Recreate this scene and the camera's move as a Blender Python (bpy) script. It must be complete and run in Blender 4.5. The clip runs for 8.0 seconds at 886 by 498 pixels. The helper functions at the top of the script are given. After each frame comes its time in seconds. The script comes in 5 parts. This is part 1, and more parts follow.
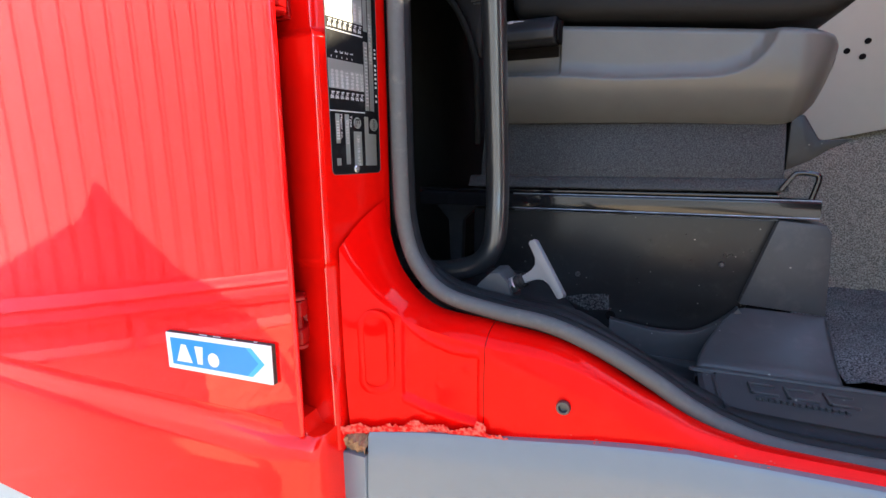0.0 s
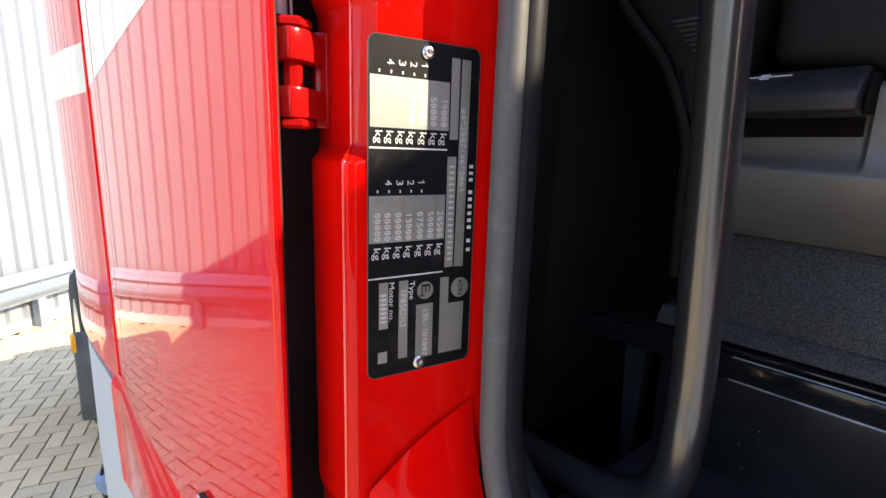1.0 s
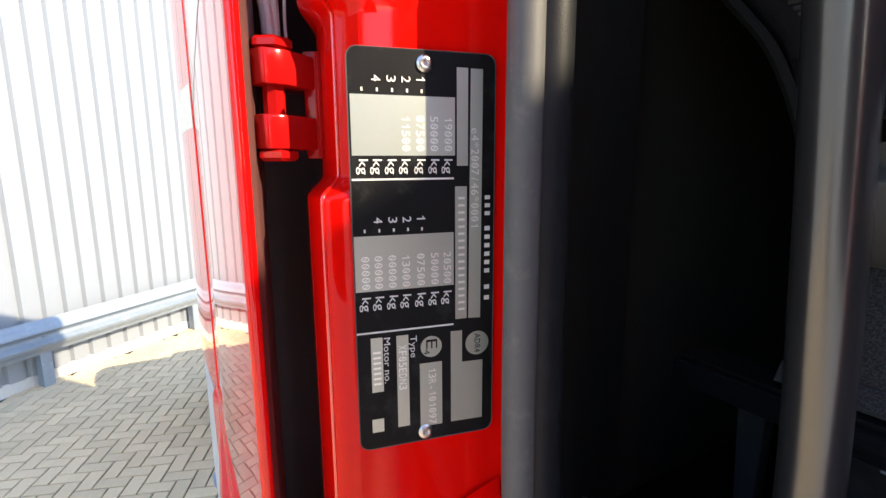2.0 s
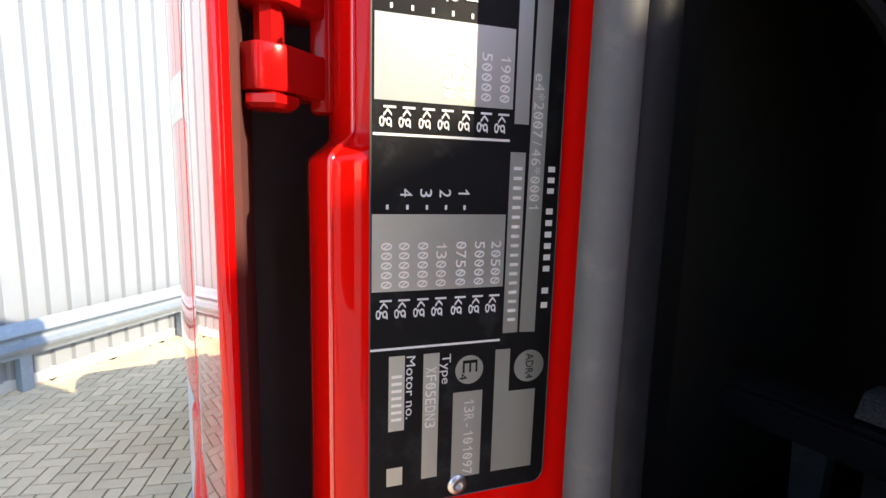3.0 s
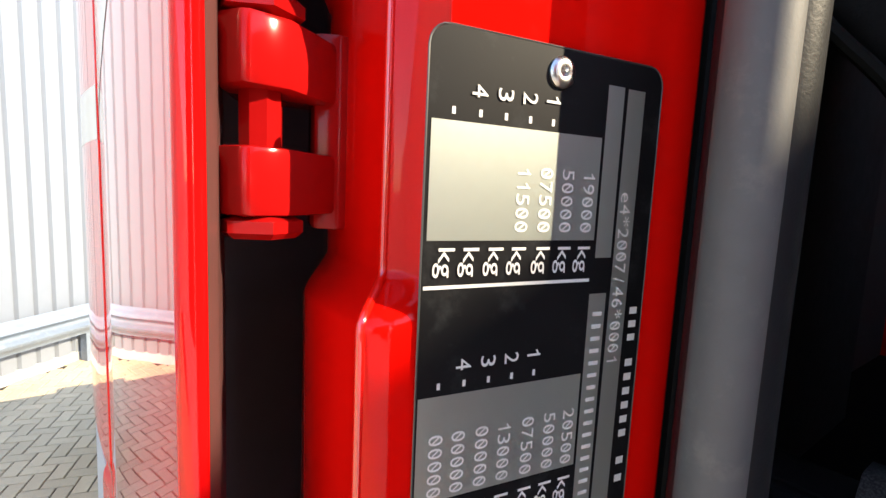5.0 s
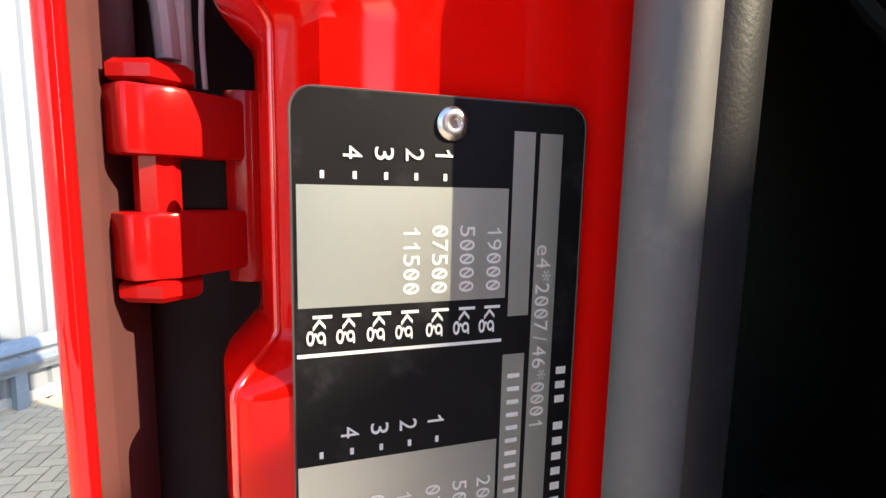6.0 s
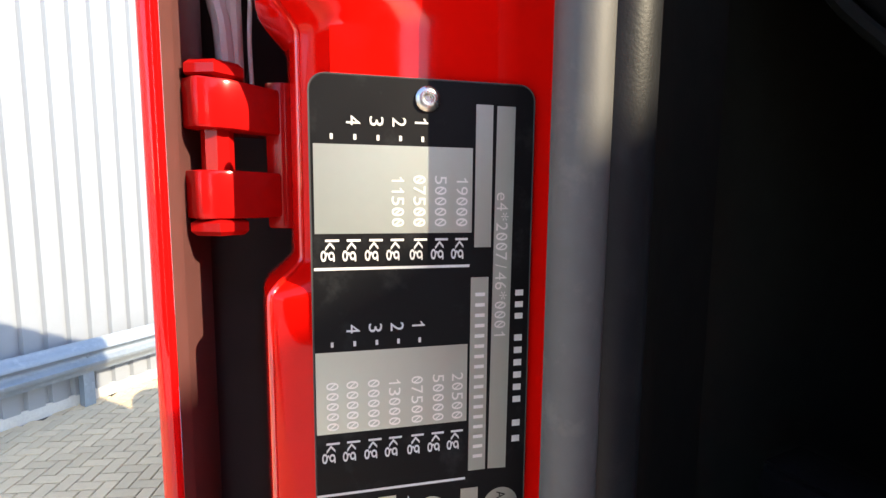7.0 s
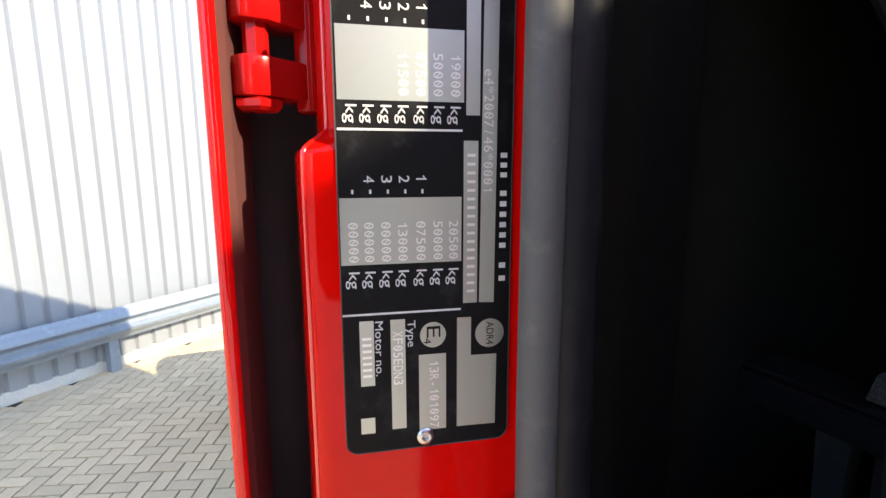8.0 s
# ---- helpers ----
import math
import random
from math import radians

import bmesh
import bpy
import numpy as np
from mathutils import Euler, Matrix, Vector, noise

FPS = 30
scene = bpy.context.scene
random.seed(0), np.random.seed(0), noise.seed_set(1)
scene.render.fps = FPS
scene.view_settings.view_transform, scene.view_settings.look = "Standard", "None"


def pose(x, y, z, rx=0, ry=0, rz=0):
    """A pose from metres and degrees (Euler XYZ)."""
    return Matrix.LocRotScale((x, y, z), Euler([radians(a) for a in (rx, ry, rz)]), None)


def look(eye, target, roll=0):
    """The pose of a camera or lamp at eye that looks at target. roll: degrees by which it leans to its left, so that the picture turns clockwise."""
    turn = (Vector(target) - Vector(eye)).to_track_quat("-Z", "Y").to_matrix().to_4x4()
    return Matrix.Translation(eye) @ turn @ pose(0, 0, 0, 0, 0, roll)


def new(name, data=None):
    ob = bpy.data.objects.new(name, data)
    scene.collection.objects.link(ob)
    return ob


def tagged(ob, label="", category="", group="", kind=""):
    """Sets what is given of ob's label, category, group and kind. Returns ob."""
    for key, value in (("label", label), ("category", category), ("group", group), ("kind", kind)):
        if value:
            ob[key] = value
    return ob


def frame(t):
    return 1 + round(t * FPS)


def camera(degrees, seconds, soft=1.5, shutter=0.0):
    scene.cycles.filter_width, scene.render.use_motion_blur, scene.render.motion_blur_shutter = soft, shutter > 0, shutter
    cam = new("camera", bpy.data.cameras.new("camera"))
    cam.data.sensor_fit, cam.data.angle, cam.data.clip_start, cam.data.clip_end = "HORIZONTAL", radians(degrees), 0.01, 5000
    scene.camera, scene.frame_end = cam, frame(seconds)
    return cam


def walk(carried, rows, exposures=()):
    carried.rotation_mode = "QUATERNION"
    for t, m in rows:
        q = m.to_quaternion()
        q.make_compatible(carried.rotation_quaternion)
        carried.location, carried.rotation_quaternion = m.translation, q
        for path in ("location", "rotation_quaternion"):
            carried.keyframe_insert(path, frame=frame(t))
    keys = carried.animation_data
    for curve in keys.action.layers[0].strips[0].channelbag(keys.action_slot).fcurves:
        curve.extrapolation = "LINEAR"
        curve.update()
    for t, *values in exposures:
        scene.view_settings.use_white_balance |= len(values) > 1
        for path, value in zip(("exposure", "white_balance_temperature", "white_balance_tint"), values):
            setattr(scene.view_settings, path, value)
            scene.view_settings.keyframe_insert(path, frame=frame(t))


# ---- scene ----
cam = camera(85.3, 8.0)
PATH = [
    (0, (0.015, -0.016, 1.789), (-0.761, 1.785, 1.392), -0.5),
    (0.5, (-0.035, 0.12, 1.828), (-1.13, 1.743, 1.414), 0.7),
    (0.8, (-0.037, 0.222, 1.888), (-1.42, 1.594, 1.435), 1.7),
    (1, (-0.05, 0.25, 1.908), (-1.519, 1.548, 1.51), 1.8),
    (1.5, (-0.06, 0.314, 1.914), (-1.761, 1.297, 1.54), -0.3),
    (1.7, (-0.06, 0.329, 1.916), (-1.803, 1.241, 1.554), -0.8),
    (2.8, (-0.103, 0.334, 1.902), (-1.829, 1.3, 1.609), 1.0),
    (3, (-0.127, 0.343, 1.894), (-1.866, 1.287, 1.607), 1.5),
    (3.5, (-0.145, 0.344, 1.884), (-1.836, 1.378, 1.62), 2.1),
    (4, (-0.151, 0.343, 1.877), (-1.85, 1.375, 1.659), 1.9),
    (4.5, (-0.166, 0.327, 1.909), (-1.814, 1.431, 1.656), 2.2),
    (5, (-0.194, 0.338, 1.932), (-1.792, 1.518, 1.697), 2.6),
    (5.2, (-0.203, 0.345, 1.935), (-1.795, 1.539, 1.728), 2.4),
    (6.3, (-0.162, 0.385, 1.951), (-1.952, 1.243, 1.708), 0.8),
    (6.5, (-0.153, 0.377, 1.948), (-1.946, 1.243, 1.761), 0.7),
    (7, (-0.131, 0.379, 1.933), (-1.956, 1.166, 1.711), 0.5),
    (7.5, (-0.111, 0.374, 1.916), (-1.945, 1.128, 1.654), 0.2),
    (8, (-0.088, 0.367, 1.893), (-1.918, 1.103, 1.565), -0.1),
]
EXPOSURE = [(0.0, 2.88, 6500, 10), (0.5, 2.66, 6500, 10), (1.2, 2.30, 6500, 10), (3.0, 2.26, 6500, 10), (5.0, 2.22, 6500, 10), (6.5, 2.38, 6500, 10), (7.2, 2.28, 6500, 10), (8.0, 2.26, 6500, 10)]
walk(cam, [(t, look(eye, target, roll)) for t, eye, target, roll in PATH], EXPOSURE)

# ---- world, sun, exposure ----
SUN_FROM = Vector((1.0, 0.80, 0.80)).normalized()
world = bpy.data.worlds.new("sky")
scene.world = world
world.use_nodes = True
wn = world.node_tree.nodes
sky = wn.new("ShaderNodeTexSky")
sky.sky_type = "NISHITA"
sky.sun_disc = False
sky.sun_elevation = math.asin(SUN_FROM.z)
sky.sun_rotation = math.atan2(SUN_FROM.x, SUN_FROM.y)
sky.air_density, sky.dust_density, sky.ozone_density = 1.0, 0.3, 1.0
wn["Background"].inputs["Strength"].default_value = 0.150
world.node_tree.links.new(sky.outputs["Color"], wn["Background"].inputs["Color"])
sun_data = bpy.data.lights.new("sun", "SUN")
sun_data.energy, sun_data.angle, sun_data.color = 2.6, radians(0.53), (1.0, 0.85, 0.60)
sun = new("sun", sun_data)
sun.matrix_world = look(SUN_FROM * 30, (0, 0, 0))


# ---- materials ----
def material(name, color, rough=0.5, metal=0.0, var=0.08, grain=40.0, stain=3.0, bump=0.0, bump_scale=400.0,
             coat=0.0, coat_rough=0.03, coat_bump=0.0, coat_ior=1.5, rough_var=0.1, per_object=0.0, spec=0.5, dirt=None, dirt_amount=0.0, dirt_scale=6.0, specks=0.0):
    """A painted, moulded or mineral surface: colour varied at two scales, uneven gloss, fine relief, specks of dirt."""
    m = bpy.data.materials.new(name)
    m.use_nodes = True
    nt = m.node_tree
    n, ln = nt.nodes, nt.links.new
    b = n["Principled BSDF"]
    co = n.new("ShaderNodeTexCoord").outputs["Object"]
    fine, broad = n.new("ShaderNodeTexNoise"), n.new("ShaderNodeTexNoise")
    fine.inputs["Scale"].default_value, broad.inputs["Scale"].default_value = grain, stain
    fine.inputs["Detail"].default_value, broad.inputs["Detail"].default_value = 6.0, 5.0
    ln(co, fine.inputs["Vector"]), ln(co, broad.inputs["Vector"])
    mix = n.new("ShaderNodeMath")
    mix.operation = "ADD"
    ln(fine.outputs["Fac"], mix.inputs[0]), ln(broad.outputs["Fac"], mix.inputs[1])
    value = mix.outputs[0]
    if per_object:
        info = n.new("ShaderNodeObjectInfo")
        geo = n.new("ShaderNodeNewGeometry")
        both = n.new("ShaderNodeMath")
        both.operation = "ADD"
        ln(info.outputs["Random"], both.inputs[0]), ln(geo.outputs["Random Per Island"], both.inputs[1])
        frac = n.new("ShaderNodeMath")
        frac.operation = "FRACT"
        ln(both.outputs[0], frac.inputs[0])
        scaled = n.new("ShaderNodeMath")
        scaled.operation = "MULTIPLY_ADD"
        scaled.inputs[1].default_value = per_object
        ln(frac.outputs[0], scaled.inputs[0]), ln(value, scaled.inputs[2])
        value = scaled.outputs[0]
    span = n.new("ShaderNodeMapRange")
    span.inputs["From Min"].default_value, span.inputs["From Max"].default_value = 0.55, 1.45 + per_object
    span.inputs["To Min"].default_value, span.inputs["To Max"].default_value = 1 - var, 1 + var
    ln(value, span.inputs["Value"])
    tint = n.new("ShaderNodeVectorMath")
    tint.operation = "SCALE"
    tint.inputs[0].default_value = color
    ln(span.outputs["Result"], tint.inputs["Scale"])
    out = tint.outputs["Vector"]
    if dirt:
        patch = n.new("ShaderNodeTexNoise")
        patch.inputs["Scale"].default_value, patch.inputs["Detail"].default_value = dirt_scale, 9.0
        patch.inputs["Roughness"].default_value = 0.7
        ln(co, patch.inputs["Vector"])
        cut = n.new("ShaderNodeMapRange")
        cut.inputs["From Min"].default_value, cut.inputs["From Max"].default_value = 0.54, 0.72
        cut.inputs["To Max"].default_value = dirt_amount
        ln(patch.outputs["Fac"], cut.inputs["Value"])
        blend = n.new("ShaderNodeMix")
        blend.data_type = "RGBA"
        blend.inputs["B"].default_value = (*dirt, 1)
        ln(cut.outputs["Result"], blend.inputs["Factor"]), ln(out, blend.inputs["A"])
        out = blend.outputs["Result"]
    if specks:
        dots = n.new("ShaderNodeTexVoronoi")
        dots.inputs["Scale"].default_value = specks
        ln(co, dots.inputs["Vector"])
        near_dot = n.new("ShaderNodeMapRange")
        near_dot.inputs["From Min"].default_value, near_dot.inputs["From Max"].default_value = 0.10, 0.05
        ln(dots.outputs["Distance"], near_dot.inputs["Value"])
        some = n.new("ShaderNodeMapRange")
        some.inputs["From Min"].default_value, some.inputs["From Max"].default_value = 0.62, 0.95
        split = n.new("ShaderNodeSeparateColor")
        ln(dots.outputs["Color"], split.inputs["Color"]), ln(split.outputs["Red"], some.inputs["Value"])
        both_dots = n.new("ShaderNodeMath")
        both_dots.operation = "MULTIPLY"
        ln(near_dot.outputs["Result"], both_dots.inputs[0]), ln(some.outputs["Result"], both_dots.inputs[1])
        dust = n.new("ShaderNodeMix")
        dust.data_type = "RGBA"
        dust.inputs["B"].default_value = (0.42, 0.40, 0.36, 1)
        ln(both_dots.outputs[0], dust.inputs["Factor"]), ln(out, dust.inputs["A"])
        out = dust.outputs["Result"]
    ln(out, b.inputs["Base Color"])
    gloss = n.new("ShaderNodeMapRange")
    gloss.inputs["From Min"].default_value, gloss.inputs["From Max"].default_value = 0.6, 1.4
    gloss.inputs["To Min"].default_value, gloss.inputs["To Max"].default_value = rough * (1 - rough_var), rough * (1 + rough_var)
    ln(mix.outputs[0], gloss.inputs["Value"]), ln(gloss.outputs["Result"], b.inputs["Roughness"])
    b.inputs["Metallic"].default_value = metal
    b.inputs["Specular IOR Level"].default_value = spec
    b.inputs["Coat Weight"].default_value, b.inputs["Coat Roughness"].default_value = coat, coat_rough
    b.inputs["Coat IOR"].default_value = coat_ior
    if bump:
        relief = n.new("ShaderNodeTexNoise")
        relief.inputs["Scale"].default_value, relief.inputs["Detail"].default_value = bump_scale, 3.0
        ln(co, relief.inputs["Vector"])
        bn = n.new("ShaderNodeBump")
        bn.inputs["Strength"].default_value, bn.inputs["Distance"].default_value = bump, 0.6 / bump_scale
        ln(relief.outputs["Fac"], bn.inputs["Height"])
        ln(bn.outputs["Normal"], b.inputs["Normal"])
        if coat_bump:
            peel = n.new("ShaderNodeBump")
            peel.inputs["Strength"].default_value, peel.inputs["Distance"].default_value = coat_bump, 0.02 / bump_scale
            ln(relief.outputs["Fac"], peel.inputs["Height"])
            ln(peel.outputs["Normal"], b.inputs["Coat Normal"])
    return m


RED = material("red_lacquer", (0.80, 0.004, 0.004), 0.38, var=0.03, grain=200, stain=4, coat=1.0, coat_rough=0.004, coat_bump=0.03, coat_ior=1.54, spec=0.0, bump=0.010, bump_scale=55)
RED_WORN = material("red_lacquer_worn", (0.74, 0.004, 0.002), 0.38, var=0.05, grain=90, stain=7, coat=0.9, coat_rough=0.05, coat_ior=1.34, spec=0.0,
                    dirt=(0.50, 0.05, 0.04), dirt_amount=0.10, dirt_scale=30)
# exaggerated coat index puts the ridge's highlight line into the material
RED_BEAD = material("red_edge_highlight", (0.80, 0.009, 0.004), 0.30, var=0.03, coat=1.0, coat_rough=0.08, coat_ior=2.1, spec=0.0)
# the cab's red, darkened in colour for the shade around the hinges
RED_HINGE = material("red_hinge_in_shade", (0.34, 0.005, 0.005), 0.42, var=0.10, grain=120, stain=20, coat=0.5, coat_rough=0.14, coat_ior=1.45, spec=0.0, bump=0.08, bump_scale=260,
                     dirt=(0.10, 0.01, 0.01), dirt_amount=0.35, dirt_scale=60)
RED_SILL = material("red_lacquer_sill", (0.84, 0.003, 0.002), 0.40, var=0.05, grain=90, stain=7, coat=0.35, coat_rough=0.05, coat_ior=1.40, spec=0.0,
                    dirt=(0.50, 0.05, 0.04), dirt_amount=0.10, dirt_scale=30)
RED_LEDGE = material("red_ledge_lacquer", (0.80, 0.009, 0.004), 0.38, var=0.03, grain=200, stain=4, coat=0.9, coat_rough=0.07, coat_ior=1.50, spec=0.0, bump=0.01, bump_scale=55)
CREAM = material("cream_stripe", (0.78, 0.74, 0.58), 0.35, var=0.03, coat=0.8)
GREY_PAINT = material("blue_grey_paint", (0.150, 0.180, 0.210), 0.42, var=0.05, coat=0.5, coat_rough=0.1)
PALE_HOSE = material("pale_foil_ribbon", (0.85, 0.83, 0.80), 0.5, var=0.1)
PALE_GREY = material("pale_grey_plastic", (0.48, 0.51, 0.53), 0.5, var=0.06)
RUBBER = material("black_rubber", (0.010, 0.0108, 0.0128), 0.46, var=0.2, spec=0.22, grain=120, bump=0.12, bump_scale=900, dirt=(0.10, 0.10, 0.10), dirt_amount=0.10, dirt_scale=45)
# dusty rubber, made lighter in colour for the lit half of the seal
GREY_RUBBER = material("dusty_rubber_lit_side", (0.080, 0.080, 0.080), 0.62, var=0.15, grain=150, bump=0.08, bump_scale=900, dirt=(0.20, 0.19, 0.17), dirt_amount=0.3, dirt_scale=70)
BLACK_TUBE = material("black_coated_tube", (0.019, 0.0195, 0.021), 0.30, var=0.15, coat=1.0, coat_rough=0.20, coat_ior=1.7, bump=0.06, bump_scale=1500, dirt=(0.06, 0.06, 0.06), dirt_amount=0.08, dirt_scale=60)
BLACK_STEEL = material("black_painted_steel", (0.013, 0.013, 0.0135), 0.30, var=0.2, dirt=(0.10, 0.095, 0.085), dirt_amount=0.22, dirt_scale=38, specks=75.0)
# pale metal tone that paints highlights along the seat rail and box edges
EDGE_GLINT = material("edge_glint_metal", (0.30, 0.30, 0.31), 0.35, metal=0.7, var=0.5, grain=60, stain=30)
GLOSS_BLACK = material("gloss_black_steel", (0.010, 0.010, 0.011), 0.14, var=0.2, coat=0.4)
BLACK_PLASTIC = material("black_moulded_plastic", (0.052, 0.053, 0.056), 0.40, var=0.18, spec=0.4, bump=0.15, bump_scale=1800, dirt=(0.13, 0.12, 0.11), dirt_amount=0.30, dirt_scale=30, specks=60.0)
BLACK_TRIM = material("black_smooth_plastic", (0.017, 0.0175, 0.020), 0.36, var=0.15, spec=0.35, bump=0.12, bump_scale=1500, dirt=(0.10, 0.10, 0.10), dirt_amount=0.25, dirt_scale=35, specks=70.0)
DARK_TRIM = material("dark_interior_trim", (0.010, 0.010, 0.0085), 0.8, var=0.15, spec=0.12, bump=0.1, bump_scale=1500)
SEAT_SHELL = material("grey_seat_plastic", (0.118, 0.117, 0.110), 0.32, var=0.1, spec=0.4, bump=0.1, bump_scale=1600)


def speckled(name, dark, light, scale, rough, depth):
    """Pile or pebbled vinyl whose grain shows as light and dark specks."""
    m = material(name, light, rough, var=0.1, spec=0.15)
    nt = m.node_tree
    n, ln = nt.nodes, nt.links.new
    co = n["Texture Coordinate"].outputs["Object"]
    tex = n.new("ShaderNodeTexNoise")
    tex.inputs["Scale"].default_value, tex.inputs["Detail"].default_value = scale, 2.0
    ln(co, tex.inputs["Vector"])
    ramp = n.new("ShaderNodeMapRange")
    ramp.inputs["From Min"].default_value, ramp.inputs["From Max"].default_value = 0.38, 0.64
    ln(tex.outputs["Fac"], ramp.inputs["Value"])
    blend = n.new("ShaderNodeMix")
    blend.data_type = "RGBA"
    blend.inputs["A"].default_value, blend.inputs["B"].default_value = (*dark, 1), (*light, 1)
    ln(ramp.outputs["Result"], blend.inputs["Factor"])
    ln(blend.outputs["Result"], n["Principled BSDF"].inputs["Base Color"])
    bn = n.new("ShaderNodeBump")
    bn.inputs["Strength"].default_value, bn.inputs["Distance"].default_value = depth, 0.5 / scale
    ln(tex.outputs["Fac"], bn.inputs["Height"])
    ln(bn.outputs["Normal"], n["Principled BSDF"].inputs["Normal"])
    return m


VINYL = speckled("grained_black_vinyl", (0.028, 0.0276, 0.027), (0.074, 0.073, 0.071), 640, 0.36, 1.0)
TUNNEL_VINYL = speckled("grained_brown_vinyl", (0.11, 0.100, 0.078), (0.36, 0.33, 0.26), 420, 0.55, 1.0)
LABEL_BITS = speckled("torn_label", (0.010, 0.010, 0.011), (0.09, 0.09, 0.09), 420, 0.5, 0.3)
SEAT_FABRIC = material("black_seat_fabric", (0.012, 0.012, 0.0125), 0.6, var=0.25, spec=0.2, grain=500, bump=0.5, bump_scale=700)
BEIGE = material("beige_moulded_trim", (0.42, 0.40, 0.33), 0.6, var=0.04, bump=0.08, bump_scale=1200)
CARPET = speckled("speckled_carpet", (0.016, 0.016, 0.0165), (0.26, 0.26, 0.255), 520, 0.95, 1.0)
PLATE_BLACK = material("black_anodised_print", (0.006, 0.006, 0.007), 0.5, var=0.25, grain=60, stain=14, spec=0.16, dirt=(0.07, 0.075, 0.075), dirt_amount=0.28, dirt_scale=55)
PLATE_SILVER = material("matt_aluminium", (0.55, 0.595, 0.55), 0.37, metal=0.85, var=0.02, grain=300, rough_var=0.02)
PRINT_SILVER = material("silver_lettering", (0.70, 0.70, 0.68), 0.5, metal=0.1, var=0.03)
PRINT_DARK = material("grey_stamped_print", (0.95, 0.95, 0.92), 0.42, metal=0.45, var=0.03)
STEEL = material("zinc_steel", (0.62, 0.62, 0.62), 0.28, metal=1.0, var=0.06)
# steel colour tinted blue for the skylit shade on the rail
GALVANISED = material("galvanised_steel", (0.195, 0.228, 0.270), 0.5, metal=0.2, var=0.15, grain=30, stain=5, rough_var=0.3,
                      dirt=(0.34, 0.385, 0.43), dirt_amount=0.6, dirt_scale=14)
# white sheet toned down against clipping, with skylit shade's blue in its colour
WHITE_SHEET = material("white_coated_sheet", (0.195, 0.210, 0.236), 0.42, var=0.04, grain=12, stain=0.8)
CONCRETE = material("concrete", (0.40, 0.39, 0.37), 0.85, var=0.15, grain=60, stain=4, bump=0.4, bump_scale=120)
PAVER = material("concrete_paver", (0.59, 0.455, 0.290), 0.85, var=0.20, grain=220, stain=2.5, bump=0.5, bump_scale=260, per_object=0.7,
                 dirt=(0.26, 0.24, 0.20), dirt_amount=0.35, dirt_scale=14)
JOINT = material("sandy_joint", (0.018, 0.016, 0.014), 0.95, var=0.3, grain=90, stain=5, bump=0.5, bump_scale=300)
YARD = material("paved_yard", (0.36, 0.34, 0.31), 0.9, var=0.15, grain=9, stain=0.4, bump=0.3, bump_scale=30)
BLUE = material("blue_print", (0.004, 0.24, 0.80), 0.35, var=0.02, coat=0.3)
WHITE_VINYL = material("white_vinyl", (0.80, 0.81, 0.82), 0.4, var=0.03)
TYRE = material("tyre_rubber", (0.03, 0.03, 0.031), 0.8, var=0.3, bump=0.3, bump_scale=150)
MUD_PLASTIC = material("grey_black_mudguard", (0.060, 0.062, 0.066), 0.55, var=0.2, bump=0.2, bump_scale=300, dirt=(0.2, 0.19, 0.17), dirt_amount=0.2, dirt_scale=12)
AMBER = material("amber_lens", (0.75, 0.30, 0.01), 0.2, var=0.03, coat=0.6)
TEAL = material("teal_plastic", (0.02, 0.35, 0.30), 0.4)
BLUE_CAP = material("blue_grey_cap", (0.16, 0.24, 0.38), 0.35)
CRUST = speckled("cracked_lifting_paint", (0.66, 0.006, 0.006), (0.72, 0.13, 0.10), 230, 0.5, 1.0)
RUST = material("rusted_filler", (0.33, 0.19, 0.10), 0.9, var=0.5, grain=260, stain=60, bump=1.0, bump_scale=250)
# near-black with an olive tint that stands for bounced sunlight
LINING = material("lining_bounce_tint", (0.014, 0.0137, 0.010), 0.8, var=0.1)
CABIN = material("dark_headlining", (0.060, 0.058, 0.050), 0.8, var=0.1)
# dark tone that stands for the shade deep in the panel gap
GAP_SHADE = material("dark_gap_shade", (0.075, 0.050, 0.058), 0.7, var=0.25)
# hem colour darkened to maroon for the shade inside the panel gap
HEM = material("shaded_maroon_hem", (0.105, 0.043, 0.040), 0.42, var=0.2, coat=0.35, coat_rough=0.2)
DARK_ZINC = material("dark_zinc", (0.10, 0.10, 0.10), 0.4, metal=0.6, var=0.2)
# black of chassis and floor; also painted in for shade in gaps and holes
SHADE_AND_BLACK = material("cavity_shade_and_black", (0.008, 0.007, 0.007), 0.8, var=0.2, spec=0.05)

# ---- mesh helpers ----
PLACE = {}


def finish(bm, sharp=38.0):
    bmesh.ops.recalc_face_normals(bm, faces=bm.faces)
    for f in bm.faces:
        f.smooth = True
    for e in bm.edges:
        e.smooth = len(e.link_faces) == 2 and e.calc_face_angle(0.0) < radians(sharp)


def part(name, bm, mat, parent=None, label="", sharp=38.0, loose=False):
    """Links a bmesh as one mesh object, in world places, under a thing or a part."""
    if not loose:
        finish(bm, sharp)
    me = bpy.data.meshes.new(name)
    bm.to_mesh(me)
    bm.free()
    me.materials.append(mat)
    ob = new(name, me)
    PLACE[ob.name] = Vector((0, 0, 0))
    if parent:
        ob.parent = parent
        ob.matrix_parent_inverse = Matrix.Translation(-PLACE[parent.name])
    if label:
        ob["label"] = label
    return ob


def thing(name, base, label, category, group=""):
    ob = new(name)
    ob.location = base
    ob.empty_display_size = 0.05
    PLACE[ob.name] = Vector(base)
    return tagged(ob, label, category, group)


